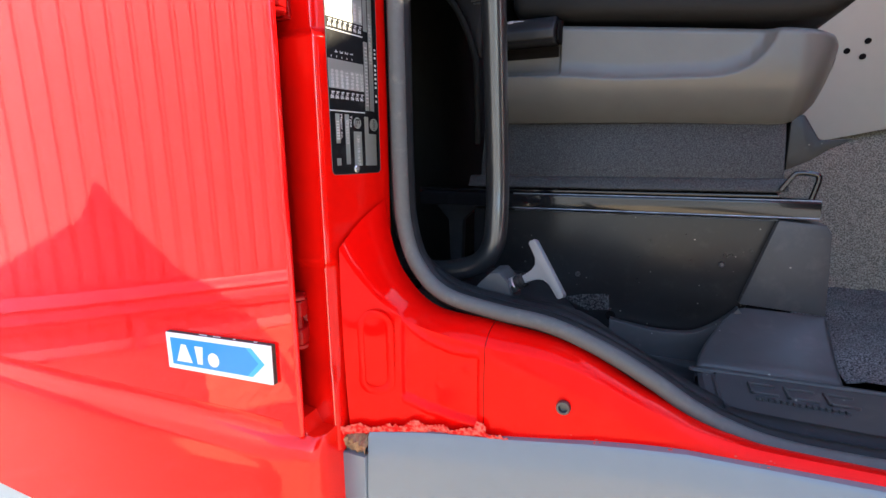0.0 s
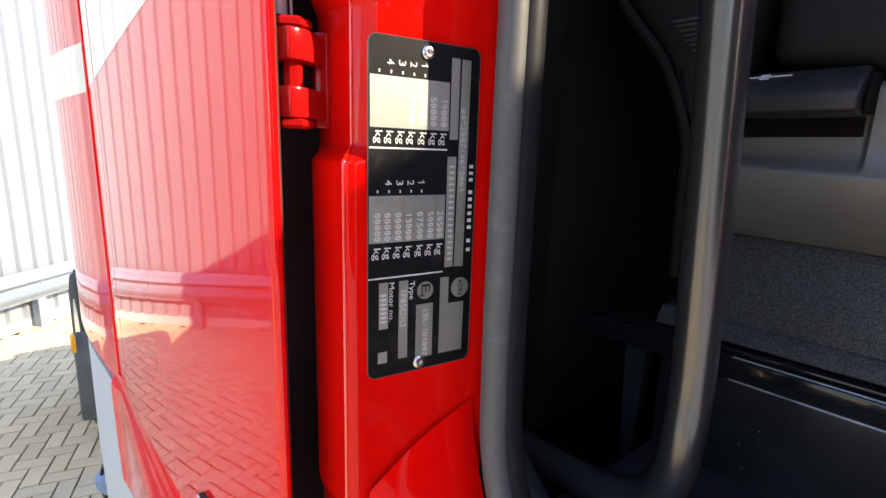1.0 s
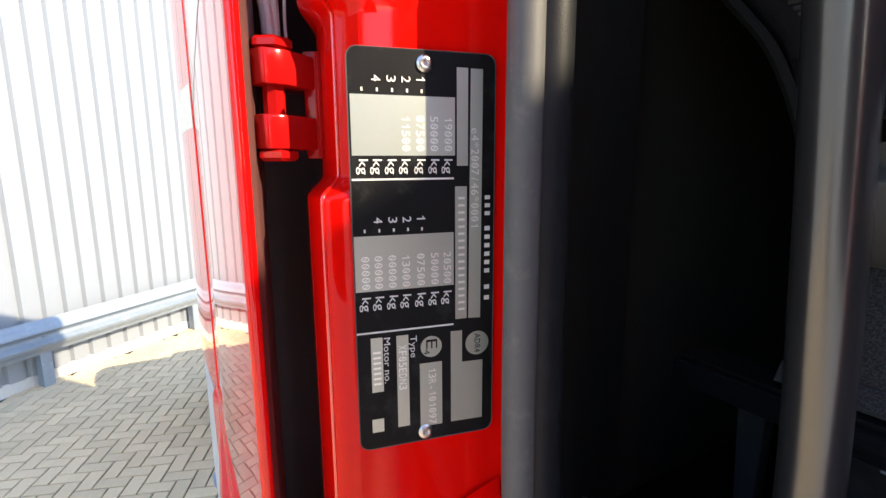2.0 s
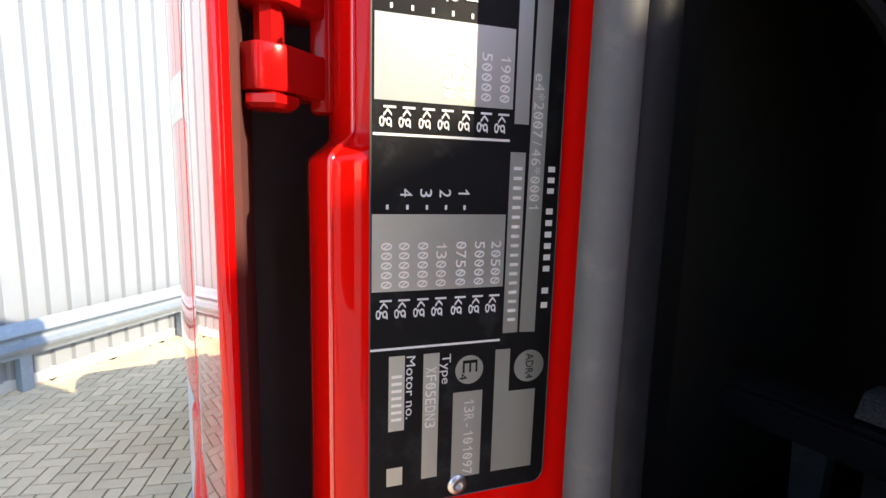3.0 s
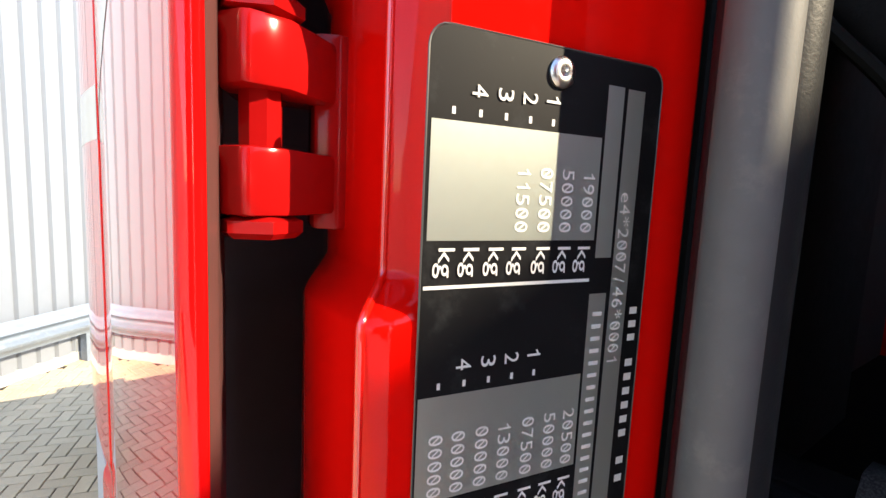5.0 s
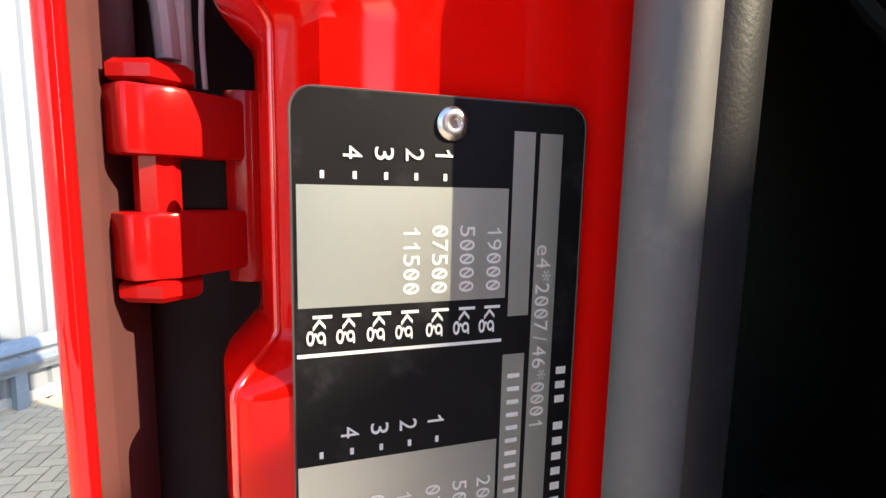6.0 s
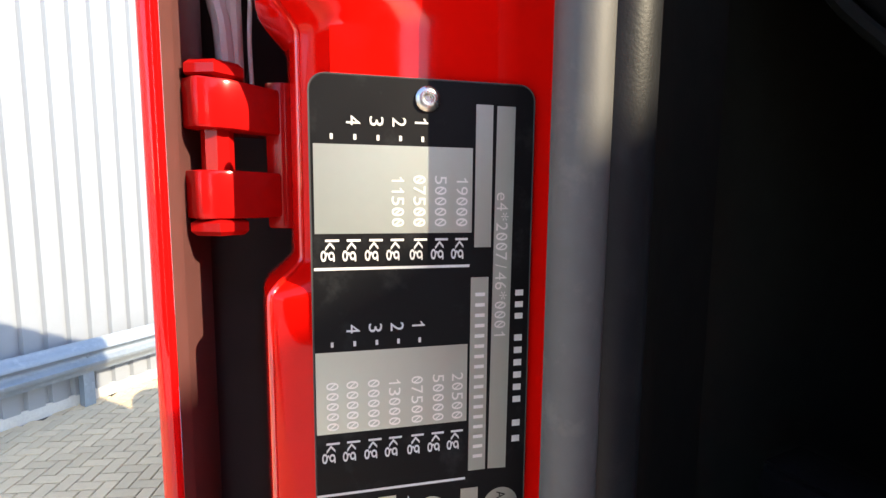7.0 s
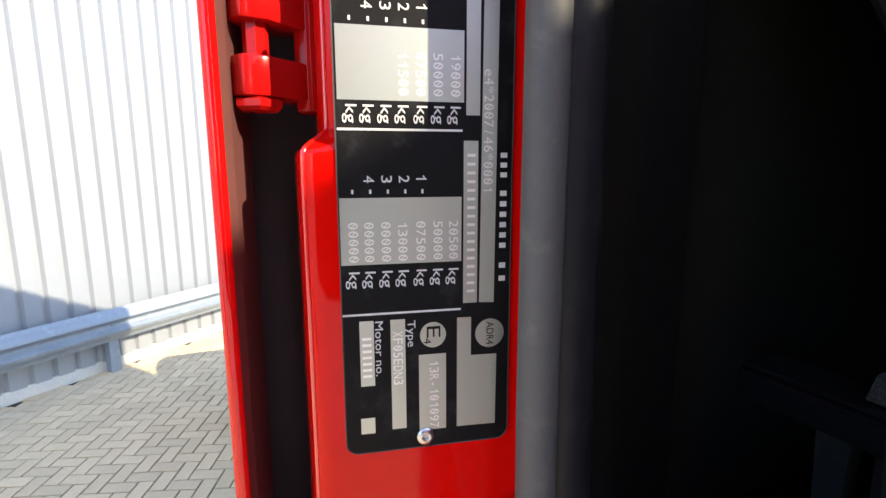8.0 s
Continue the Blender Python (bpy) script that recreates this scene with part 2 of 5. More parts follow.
def box(x0, x1, y0, y1, z0, z1, bevel=0.0, segments=2, bm=None):
    own = bmesh.new()
    bmesh.ops.create_cube(own, size=1.0)
    for v in own.verts:
        v.co = Vector((x0 + (v.co.x + 0.5) * (x1 - x0), y0 + (v.co.y + 0.5) * (y1 - y0), z0 + (v.co.z + 0.5) * (z1 - z0)))
    if bevel:
        bmesh.ops.bevel(own, geom=list(own.edges), offset=bevel, segments=segments, affect="EDGES", profile=0.6)
    if bm is None:
        return own
    join(bm, own)
    return bm


def join(bm, other):
    me = bpy.data.meshes.new("tmp")
    other.to_mesh(me)
    other.free()
    bm.from_mesh(me)
    bpy.data.meshes.remove(me)


def moved(bm, m):
    bmesh.ops.transform(bm, matrix=m, verts=bm.verts)
    return bm


def prism(points, axis, a, b, bevel=0.0, segments=2):
    """A closed outline, drawn in the two other axes, drawn out from a to b along the axis."""
    bm = bmesh.new()

    def at(p, w):
        return {"x": (w, p[0], p[1]), "y": (p[0], w, p[1]), "z": (p[0], p[1], w)}[axis]
    lo = [bm.verts.new(at(p, a)) for p in points]
    hi = [bm.verts.new(at(p, b)) for p in points]
    k = len(points)
    bm.faces.new(lo), bm.faces.new(hi)
    for i in range(k):
        bm.faces.new((lo[i], lo[(i + 1) % k], hi[(i + 1) % k], hi[i]))
    bmesh.ops.recalc_face_normals(bm, faces=bm.faces)
    if bevel:
        rim = [e for e in bm.edges if e.calc_face_angle(0.0) > radians(40)]
        bmesh.ops.bevel(bm, geom=rim, offset=bevel, segments=segments, affect="EDGES", profile=0.6)
    return bm


def loft(rows, close=False, bm=None):
    """Skins a grid of points, row by row."""
    bm = bm or bmesh.new()
    grid = [[bm.verts.new(p) for p in row] for row in rows]
    for r0, r1 in zip(grid, grid[1:]):
        k = len(r0)
        for i in range(k if close else k - 1):
            try:
                bm.faces.new((r0[i], r0[(i + 1) % k], r1[(i + 1) % k], r1[i]))
            except ValueError:
                pass
    return bm


def smooth_line(points, steps=6):
    """A Catmull-Rom line through the points."""
    p = [Vector(q) for q in points]
    p = [p[0] * 2 - p[1]] + p + [p[-1] * 2 - p[-2]]
    out = []
    for i in range(1, len(p) - 2):
        a, b, c, d = p[i - 1:i + 3]
        for s in range(steps):
            t = s / steps
            out.append(0.5 * ((2 * b) + (c - a) * t + (2 * a - 5 * b + 4 * c - d) * t * t + (3 * b - a - 3 * c + d) * t ** 3))
    return out + [p[-2]]


def tube(path, radius, sides=14, squash=1.0, caps=True, bm=None, side=Vector((0, 1, 0))):
    """A round or flattened bar along a line; squash flattens it across the side direction."""
    bm = bm or bmesh.new()
    path = [Vector(p) for p in path]
    rings = []
    for i, p in enumerate(path):
        way = (path[min(i + 1, len(path) - 1)] - path[max(i - 1, 0)]).normalized()
        u = side - way * side.dot(way)
        if u.length < 1e-3:
            u = Vector((1, 0, 0)) - way * way.x
        u.normalize()
        w = way.cross(u)
        rings.append([bm.verts.new(p + u * radius * squash * math.cos(2 * math.pi * j / sides) + w * radius * math.sin(2 * math.pi * j / sides)) for j in range(sides)])
    for r0, r1 in zip(rings, rings[1:]):
        for j in range(sides):
            bm.faces.new((r0[j], r0[(j + 1) % sides], r1[(j + 1) % sides], r1[j]))
    if caps:
        bm.faces.new(rings[0]), bm.faces.new(rings[-1])
    return bm


def lathe(profile, origin, axis, sides=24):
    """Turns (radius, height) points round an axis."""
    bm = bmesh.new()
    turn = Vector(axis).to_track_quat("Z", "Y").to_matrix()
    rings = []
    for r, h in profile:
        rings.append([bm.verts.new(Vector(origin) + turn @ Vector((r * math.cos(2 * math.pi * j / sides), r * math.sin(2 * math.pi * j / sides), h))) for j in range(sides)])
    for r0, r1 in zip(rings, rings[1:]):
        for j in range(sides):
            bm.faces.new((r0[j], r0[(j + 1) % sides], r1[(j + 1) % sides], r1[j]))
    bm.faces.new(rings[0]), bm.faces.new(rings[-1])
    return bm


# ---- the yard: ground, sheet wall, guard rail ----
WALL_AT, WALL_TURN = Vector((-5.485, -0.868, 0)), radians(131.6)
WALL_WAY = Vector((math.cos(WALL_TURN), math.sin(WALL_TURN), 0))
WALL_OUT = Vector((math.sin(WALL_TURN), -math.cos(WALL_TURN), 0))
PAVE_TURN, PAVE_W = radians(71.8), 0.0960


def on_wall(s, d, z):
    return WALL_AT + WALL_WAY * s + WALL_OUT * d + Vector((0, 0, z))


bm = bmesh.new()
bmesh.ops.create_grid(bm, x_segments=40, y_segments=40, size=400)
moved(bm, Matrix.Translation((0, 0, -0.018)))
ground = part("ground", bm, YARD)
tagged(ground, "paved yard of grey concrete bricks with sandy joints", "ground", kind="structure")

bm = bmesh.new()
line = []
s, pitch = -0.110 - 0.1765 * 280, 0.1765
while s < 12.0:
    line += [(s, 0.034), (s + 0.009, 0.006), (s + 0.036, 0.006), (s + 0.058, 0.034)]
    s += pitch
rows = [[on_wall(a, d, z) for a, d in line] for z in (0.072, 2.0, 3.4, 4.7)]
loft(rows, bm=bm)
back = [[on_wall(-60.0, -0.12, z), on_wall(12.0, -0.12, z)] for z in (0.085, 4.7)]
loft(back, bm=bm)
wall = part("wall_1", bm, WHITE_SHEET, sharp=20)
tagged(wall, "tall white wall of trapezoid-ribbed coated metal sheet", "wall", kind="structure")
bm = bmesh.new()
loft([[on_wall(a, d, z) for d, z in ((-0.1, 0.10), (0.028, 0.10), (0.034, 0.09), (0.036, -0.02))] for a in (-60, -16, -8, -4, -2, 0, 2, 4, 12)], bm=bm)
tagged(part("wall_plinth", bm, CONCRETE), "low grey concrete plinth along the foot of the sheet wall", "plinth", kind="structure")


def guard_rail():
    root = thing("guard_rail", on_wall(0, 0.13, 0), "galvanised steel guard rail on posts before the white wall", "guard rail")
    wave = [(0.00, 0.0), (0.018, 0.004), (0.050, 0.034), (0.078, 0.062), (0.102, 0.064), (0.122, 0.040), (0.140, 0.008), (0.155, 0.003),
            (0.170, 0.008), (0.188, 0.040), (0.208, 0.064), (0.232, 0.062), (0.260, 0.034), (0.292, 0.004), (0.310, 0.0)]
    rows = []
    for a in np.linspace(-20, 8, 57):
        rows.append([on_wall(a, 0.155 + d, 0.306 + h) for h, d in wave] + [on_wall(a, 0.152 + d, 0.306 + h) for h, d in reversed(wave)])
    part("beam", loft(rows, close=True), GALVANISED, root, "two-wave galvanised rail beam", sharp=50)
    for k in range(-12, 5):
        a = -0.17 + 1.6 * k
        bm = bmesh.new()
        for lo, hi, d0, d1 in ((-0.045, 0.045, 0.140, 0.148), (-0.045, 0.045, 0.070, 0.078), (-0.045, -0.039, 0.078, 0.140), (0.039, 0.045, 0.078, 0.140)):
            b = bmesh.new()
            bmesh.ops.create_cube(b, size=1.0)
            for v in b.verts:
                v.co = on_wall(a + (lo if v.co.x < 0 else hi), d0 if v.co.y < 0 else d1, -0.01 if v.co.z < 0 else 0.56)
            join(bm, b)
        post = part("post", bm, GALVANISED, root)
        bolt = lathe([(0.0, 0.010), (0.011, 0.008), (0.016, 0.0)], on_wall(a, 0.159, 0.461), WALL_OUT, 10)
        part("bolt", bolt, GALVANISED, post)
    return root


guard_rail()

# ---- the truck ----
truck = thing("truck", (-0.3, 1.6, 0), "red tractor truck with its cab door open, parked on the yard", "truck")

def ease(t):
    t = min(1.0, max(0.0, t))
    return t * t * (3 - 2 * t)


# plan outlines of the cab side, door pillar and panel
SKIN_Y = 0.358


FAIRING = smooth_line([(-1.055, 0.3515, 0), (-1.075, 0.3495, 0), (-1.22, 0.3370, 0), (-1.40, 0.3300, 0), (-1.54, 0.3330, 0), (-1.65, 0.3460, 0), (-1.73, 0.3700, 0), (-1.76, 0.395, 0)], 10)


def skin(x, z=1.87):
    """How far in the cab's side lies: it curls in at the door gap, is nearly flat and rounds off at the rear corner."""
    if x > -1.055:
        d = -0.33 - x
        return 0.349 + 0.026 * (d - 0.35) ** 2 + 0.0001 * (max(0.0, x + 0.345) / 0.034) ** 2 + 0.0020 * (max(0.0, x + 0.3137) / 0.0027) ** 2
    return float(np.interp(-x, [-p.x for p in FAIRING], [p.y for p in FAIRING]))


def ledge_top(x):
    return 1.466 + 0.021 * min(1.0, max(0.0, (x + 1.12) / 0.70))


def cab_panel(name, x0, x1, z1, mat, label, n=24):
    """An outer body panel with a rolled front edge and a folded hem behind it; its foot follows the ledge."""
    xs = [*np.linspace(x0, x1 - 0.012, n), *np.linspace(x1 - 0.0105, x1 - 0.0005, 14)]
    skins, hems = [], []
    for f in np.linspace(0, 1, 12):
        def up(x):
            return ledge_top(x) + 0.0015 + (z1 - ledge_top(x)) * f
        y1 = skin(x1, up(x1))
        out = [(x, skin(x, up(x))) for x in xs] + [(x1 + 0.0002, y1 + 0.0004), (x1 + 0.0005, y1 + 0.0014), (x1 + 0.0004, y1 + 0.0032), (x1 - 0.0001, y1 + 0.0041), (x1 - 0.0007, y1 + 0.0044)]
        skins.append([(x, y, up(x)) for x, y in out])
        hem = [(x1 - 0.0008, y1 + 0.0045), (x1 - 0.0028, y1 + 0.0058), (x1 - 0.0048, y1 + 0.0073), (x1 - 0.0062, y1 + 0.0079), (x1 - 0.033, y1 + 0.0148), (x1 - 0.0345, y1 + 0.0140), (x1 - 0.0350, y1 + 0.0060)]
        hems.append([(x, y, up(x)) for x, y in hem])
    bm = loft(skins)
    loft([[(x0, skin(x0, z), z), (x0 - 0.0005, skin(x0, z) + 0.012, z)] for z in np.linspace(ledge_top(x0), z1, 12)], bm=bm)
    loft([[(x, skin(x, ledge_top(x)), ledge_top(x) + 0.0015), (x, skin(x, ledge_top(x)) + 0.02, ledge_top(x) + 0.0015)] for x in xs], bm=bm)
    loft([[(x, skin(x, z1), z1 + 0.0015), (x, skin(x, z1) + 0.02, z1 + 0.0015)] for x in xs], bm=bm)
    ob = part(name, bm, mat, truck, label, sharp=50)
    part("hem", loft(hems), HEM, ob, "dull folded panel hem, toned for the gap's shade")
    return ob


side_panel = cab_panel("side_panel", -0.964, -0.311, 3.05, RED, "glossy red body side panel mirroring the wall", 60)
edge_strip = cab_panel("edge_strip", -1.048, -0.9675, 3.05, RED, "narrow red strip beside the panel joint", 16)
rear_fairing = cab_panel("rear_fairing", -1.755, -1.064, 3.05, RED, "glossy red rounded rear corner fairing", 50)


part("joint_strip", loft([[(x, skin(x, z) + d, z) for x, d in ((-1.066, 0.006), (-1.063, 0.003), (-1.056, 0.0018), (-1.049, 0.003), (-1.046, 0.006))] for z in np.linspace(1.49, 3.05, 8)]), RED, truck, "red joint strip between panel and fairing")


part("joint_strip", loft([[(x, skin(-0.966, z) + d, z) for x, d in ((-0.9715, 0.005), (-0.9683, 0.0016), (-0.9632, 0.0016), (-0.9600, 0.005))] for z in np.linspace(1.48, 3.05, 8)]), RED, truck, "red joint strip between panel and edge strip")


def swage():
    """The rounded ledge that runs under the side panel."""
    rows = []
    for x in [*np.linspace(-1.10, -0.318, 40), -0.310, -0.302, -0.296, -0.292]:
        top = ledge_top(x)
        k = skin(min(x, -0.335), 1.49) - SKIN_Y + 0.010 * ease((x + 0.335) / 0.03)
        end = 1.0 if x < -0.312 else max(0.0, 1 - ((x + 0.312) / 0.0205) ** 2) ** 0.5
        fl = ease((-0.309 - x) / 0.008)
        out = 0.35 + 0.65 * ease((x + 1.05) / 0.5)
        o = lambda d: SKIN_Y + k + 0.03 - (0.03 + d * (out if d > 0 else 1.0)) * (0.55 + 0.45 * end)
        rows.append([(x, SKIN_Y + k + 0.045, top + 0.016 * fl), (x, o(0.0004), top + 0.016 * fl), (x, o(0.0008), top + 0.008 * fl), (x, o(0.0022), top + 0.0025 * fl), (x, o(0.0060), top - 0.0015), (x, o(0.0115), top - 0.0060),
                     (x, o(0.0160), top - 0.0135), (x, o(0.0185), top - 0.024), (x, o(0.0190), top - 0.06), (x, o(0.017), top - 0.13), (x, o(0.012), top - 0.222), (x, SKIN_Y + k + 0.045, top - 0.224)])
    bm = loft(rows, close=True)
    vs = list(bm.verts)
    bm.faces.new(vs[:12]), bm.faces.new(vs[-12:])
    return part("lower_ledge", bm, RED_LEDGE, truck, "rounded red ledge under the side panel", sharp=40)


swage()


def stripe(name, corners, n=14):
    """A printed band that follows the cab's side."""
    (xa, za0, za1), (xb, zb0, zb1) = corners
    rows = []
    for i in range(n + 1):
        f = i / n
        x = xa + (xb - xa) * f
        lo, hi = za0 + (zb0 - za0) * f, za1 + (zb1 - za1) * f
        rows.append([(x, skin(x, z) - 0.0003, z) for z in (lo, (lo + hi) / 2, hi)])
    return rows


part("stripe", loft(stripe("a", ((-0.962, 1.9965, 2.30), (-0.40, 2.0395, 2.45)), 40)), CREAM, side_panel, "cream stripe on the red panel")
part("stripe", loft(stripe("c", ((-1.046, 1.990, 2.25), (-0.970, 1.996, 2.29)), 6)), CREAM, edge_strip, "cream stripe on the red strip")
part("stripe", loft(stripe("b", ((-1.72, 1.990, 2.090), (-1.066, 1.986, 2.063)), 30)), CREAM, rear_fairing, "cream stripe on the red fairing")


def flat_face(points):
    bm = bmesh.new()
    bm.faces.new([bm.verts.new(p) for p in points])
    return bm


def sticker():
    """The small advertising shield on the panel: white board, blue arrow, plain white shapes."""
    o, w, h = Vector((-0.4944, skin(-0.48) - 0.0005, 1.5417)), 0.1560, 0.0440
    slope = (skin(-0.340) - 0.0005 - o.y) / 0.154
    tilt = 0.037
    deep = 0.0058

    def at(u, v, d):
        return Vector((o.x + u + 0.0008 * v / h, o.y + slope * u - d, o.z + v + tilt * u))
    corners = [(0, 0), (w, 0), (w, h), (0, h)]
    bm = bmesh.new()
    bm.faces.new([bm.verts.new(at(u, v, deep)) for u, v in corners])
    loft([[at(u, v, d) for u, v in corners] for d in (deep - 0.0012, deep)], close=True, bm=bm)
    board = part("badge", bm, WHITE_VINYL, side_panel, "white and blue arrow-shaped badge")
    blue = [(0.0075, 0.0055), (0.1290, 0.0055), (0.1465, h * 0.5), (0.1290, h - 0.0055), (0.0065, h - 0.0055)]
    part("blue_field", flat_face([at(u, v, deep + 0.0002) for u, v in blue]), BLUE, board)
    tip = [(0.1215, 0.0055), (0.1290, 0.0055), (0.1465, h * 0.5), (0.1290, h - 0.0055), (0.1215, h - 0.0055), (0.1380, h * 0.5)]
    part("pale_arrow", flat_face([at(u, v, deep + 0.0004) for u, v in tip]), material("pale_blue_print", (0.06, 0.42, 0.85), 0.35, var=0.02), board)
    for shape in ([(0.0150, 0.010), (0.0400, 0.010), (0.0312, 0.0315), (0.0240, 0.0315)],
                  [(0.0480, 0.010), (0.0555, 0.010), (0.0580, 0.0315), (0.0450, 0.0315)],
                  [(0.0730 + 0.0085 * math.cos(q), 0.0178 + 0.0085 * math.sin(q)) for q in np.linspace(0, 1.94 * math.pi, 24)]):
        part("emblem_shape", flat_face([at(u, v, deep + 0.0005) for u, v in shape]), WHITE_VINYL, board)
    bm = bmesh.new()
    loft([[at(u, v, d) for u, v in ((-0.0003, -0.0003), (w + 0.0003, -0.0003), (w + 0.0003, h + 0.0003), (-0.0003, h + 0.0003))] for d in (-0.0010, deep - 0.0011)], close=True, bm=bm)
    part("backing_edge", bm, FOAM, board, "dark brown foam backing")
    random.seed(8)
    for k in range(7):
        u = random.uniform(0.03, 0.13)
        part("adhesive_shred", tube([at(u, h + 0.0004, 0.002), at(u + random.uniform(0.004, 0.010), h + random.uniform(0.0006, 0.0016), 0.003)], 0.0005, 5), WHITE_VINYL, board, "pale shred of adhesive tape")


FOAM = material("brown_foam_tape", (0.05, 0.035, 0.028), 0.9, var=0.2)
sticker()

# door pillar: fold line F (outer ridge), seal line G and the lower face, as smooth lines
RIDGE, RIDGE_IN = (-0.2925, 0.3886), (-0.3034, 0.4003)


def ridge_at(z):
    """The pillar's outer ridge; it steps back round each hinge."""
    def ramp(a, b):
        t = min(1.0, max(0.0, (z - a) / (b - a)))
        return t * t * (3 - 2 * t)
    f = ramp(1.899, 1.911) * (1 - ramp(1.986, 1.999)) + 0.55 * (1 - ramp(1.668, 1.676)) * ramp(1.540, 1.552)
    return RIDGE[0] + (RIDGE_IN[0] - RIDGE[0]) * f, RIDGE[1] + (RIDGE_IN[1] - RIDGE[1]) * f, f


def pillar():
    rows = []
    zs = sorted({*np.linspace(1.455, 1.60, 10), *np.linspace(1.60, 1.70, 26), *np.linspace(1.70, 1.89, 8), *np.linspace(1.893, 1.918, 30), *np.linspace(1.92, 1.98, 6),
                 *np.linspace(1.980, 2.006, 26), *np.linspace(2.02, 2.9, 10)})
    for z in zs:
        rx, ry, f0 = ridge_at(z)
        row = [(-0.374, 0.470), (-0.366, 0.425), (rx - 0.0610, ry + 0.020), (rx - 0.0570, ry + 0.0110), (rx - 0.0510, ry + 0.0052), (rx - 0.0440, ry + 0.0018), (rx - 0.0360, ry),
               (rx - 0.0270, ry - 0.0010), (rx - 0.0180, ry - 0.0012), (rx - 0.0100, ry - 0.0009), (rx - 0.0055, ry - 0.0003), (rx - 0.0038, ry - 0.0006), (rx - 0.0018, ry - 0.0007),
               (rx, ry + 0.0001), (rx + 0.0012, ry + 0.0012), (rx + 0.0024, ry + 0.0035), (rx + 0.0034 + 0.002 * f0, ry + 0.007 - 0.002 * f0)]
        for k in range(9):
            f = k / 8
            row.append((-0.2886 + 0.0136 * f - 0.001 * f0 * (1 - f), 0.4019 + 0.0781 * f + 0.0062 * f0 * (1 - f)))
        row += [(-0.2705, 0.486), (-0.2720, 0.490)]
        rows.append([(x, y, z) for x, y in row])
    return part("door_pillar", loft(rows), RED_WORN, truck, "glossy red door pillar with a stepped outer ridge", sharp=60)


bead = part("ridge_bead", tube([(ridge_at(z)[0] - 0.0010, ridge_at(z)[1] - 0.0001, z) for z in sorted({*np.linspace(1.47, 1.66, 12), *np.linspace(1.66, 1.68, 10), *np.linspace(1.70, 1.89, 8), *np.linspace(1.893, 1.918, 16), *np.linspace(1.92, 1.98, 6), *np.linspace(1.982, 2.004, 16), *np.linspace(2.02, 2.9, 10)})], 0.0014, 12), RED_BEAD, pillar(), "rounded glossy bead along the ridge")

FOLD = smooth_line([(-0.2850, 0.4000, 1.690), (-0.268, 0.412, 1.655), (-0.243, 0.425, 1.622), (-0.205, 0.434, 1.600), (-0.136, 0.441, 1.586), (-0.050, 0.446, 1.576),
                    (0.030, 0.448, 1.544), (0.100, 0.446, 1.5285), (0.200, 0.445, 1.5265), (0.600, 0.445, 1.5265)], 40)
SEAT_LINE = smooth_line([(-0.2735, 0.480, 1.735), (-0.2680, 0.480, 1.700), (-0.2500, 0.480, 1.650), (-0.2080, 0.480, 1.612), (-0.136, 0.480, 1.602), (-0.050, 0.480, 1.588),
                         (0.030, 0.480, 1.550), (0.100, 0.480, 1.521), (0.200, 0.480, 1.513), (0.600, 0.480, 1.513)], 40)


def grey_top(x):
    return float(np.interp(x, (-0.29, -0.25, -0.20, -0.131, -0.090, -0.040, 0.0524, 0.098, 0.2116, 0.60), (1.4735, 1.4740, 1.4752, 1.4842, 1.4912, 1.5010, 1.5150, 1.5165, 1.5195, 1.523)))


def face_y(x):
    return 0.398 + 0.042 * min(1.0, max(0.0, (x + 0.292) / 0.10)) ** 0.7


def between(points, other, x0, x1):
    """The pairs of two lines whose first lies between x0 and x1, cut exactly at the ends."""
    out = []
    for (a0, b0), (a1, b1) in zip(zip(points, other), zip(points[1:], other[1:])):
        for cut in (x0, x1):
            if a0.x < cut <= a1.x:
                f = (cut - a0.x) / (a1.x - a0.x)
                out.append((a0.lerp(a1, f), b0.lerp(b1, f)))
        if x0 < a1.x < x1:
            out.append((a1, b1))
    return sorted(out, key=lambda q: q[0].x)


def pressing(x, z):
    """Depth of the pressed field in the sill corner, with a raised rim along it and a few dents."""
    top = float(np.interp(x, (-0.2289, -0.216, -0.198, -0.1718, -0.1424), (1.6064, 1.5936, 1.5823, 1.5739, 1.5729)))
    low = float(np.interp(x, (-0.2268, -0.199, -0.1722, -0.144), (1.517, 1.5043, 1.4986, 1.496)))
    along = ease((x + 0.2290) / 0.004) * ease((-0.1405 - x) / 0.003)
    depth = 0.0052 * along * ease((top - z) / 0.0035) * ease((z - low) / 0.0045)
    rim = 0.0022 * along * (math.exp(-((z - top - 0.004) / 0.0032) ** 2) + math.exp(-((z - low + 0.003) / 0.0032) ** 2))
    dents = sum(0.0013 * math.exp(-((x - u) ** 2 + (z - v) ** 2) / 0.0035 ** 2) for u, v in ((-0.2235, 1.556), (-0.188, 1.532), (-0.155, 1.556), (-0.2230, 1.527)))
    return depth - rim - dents


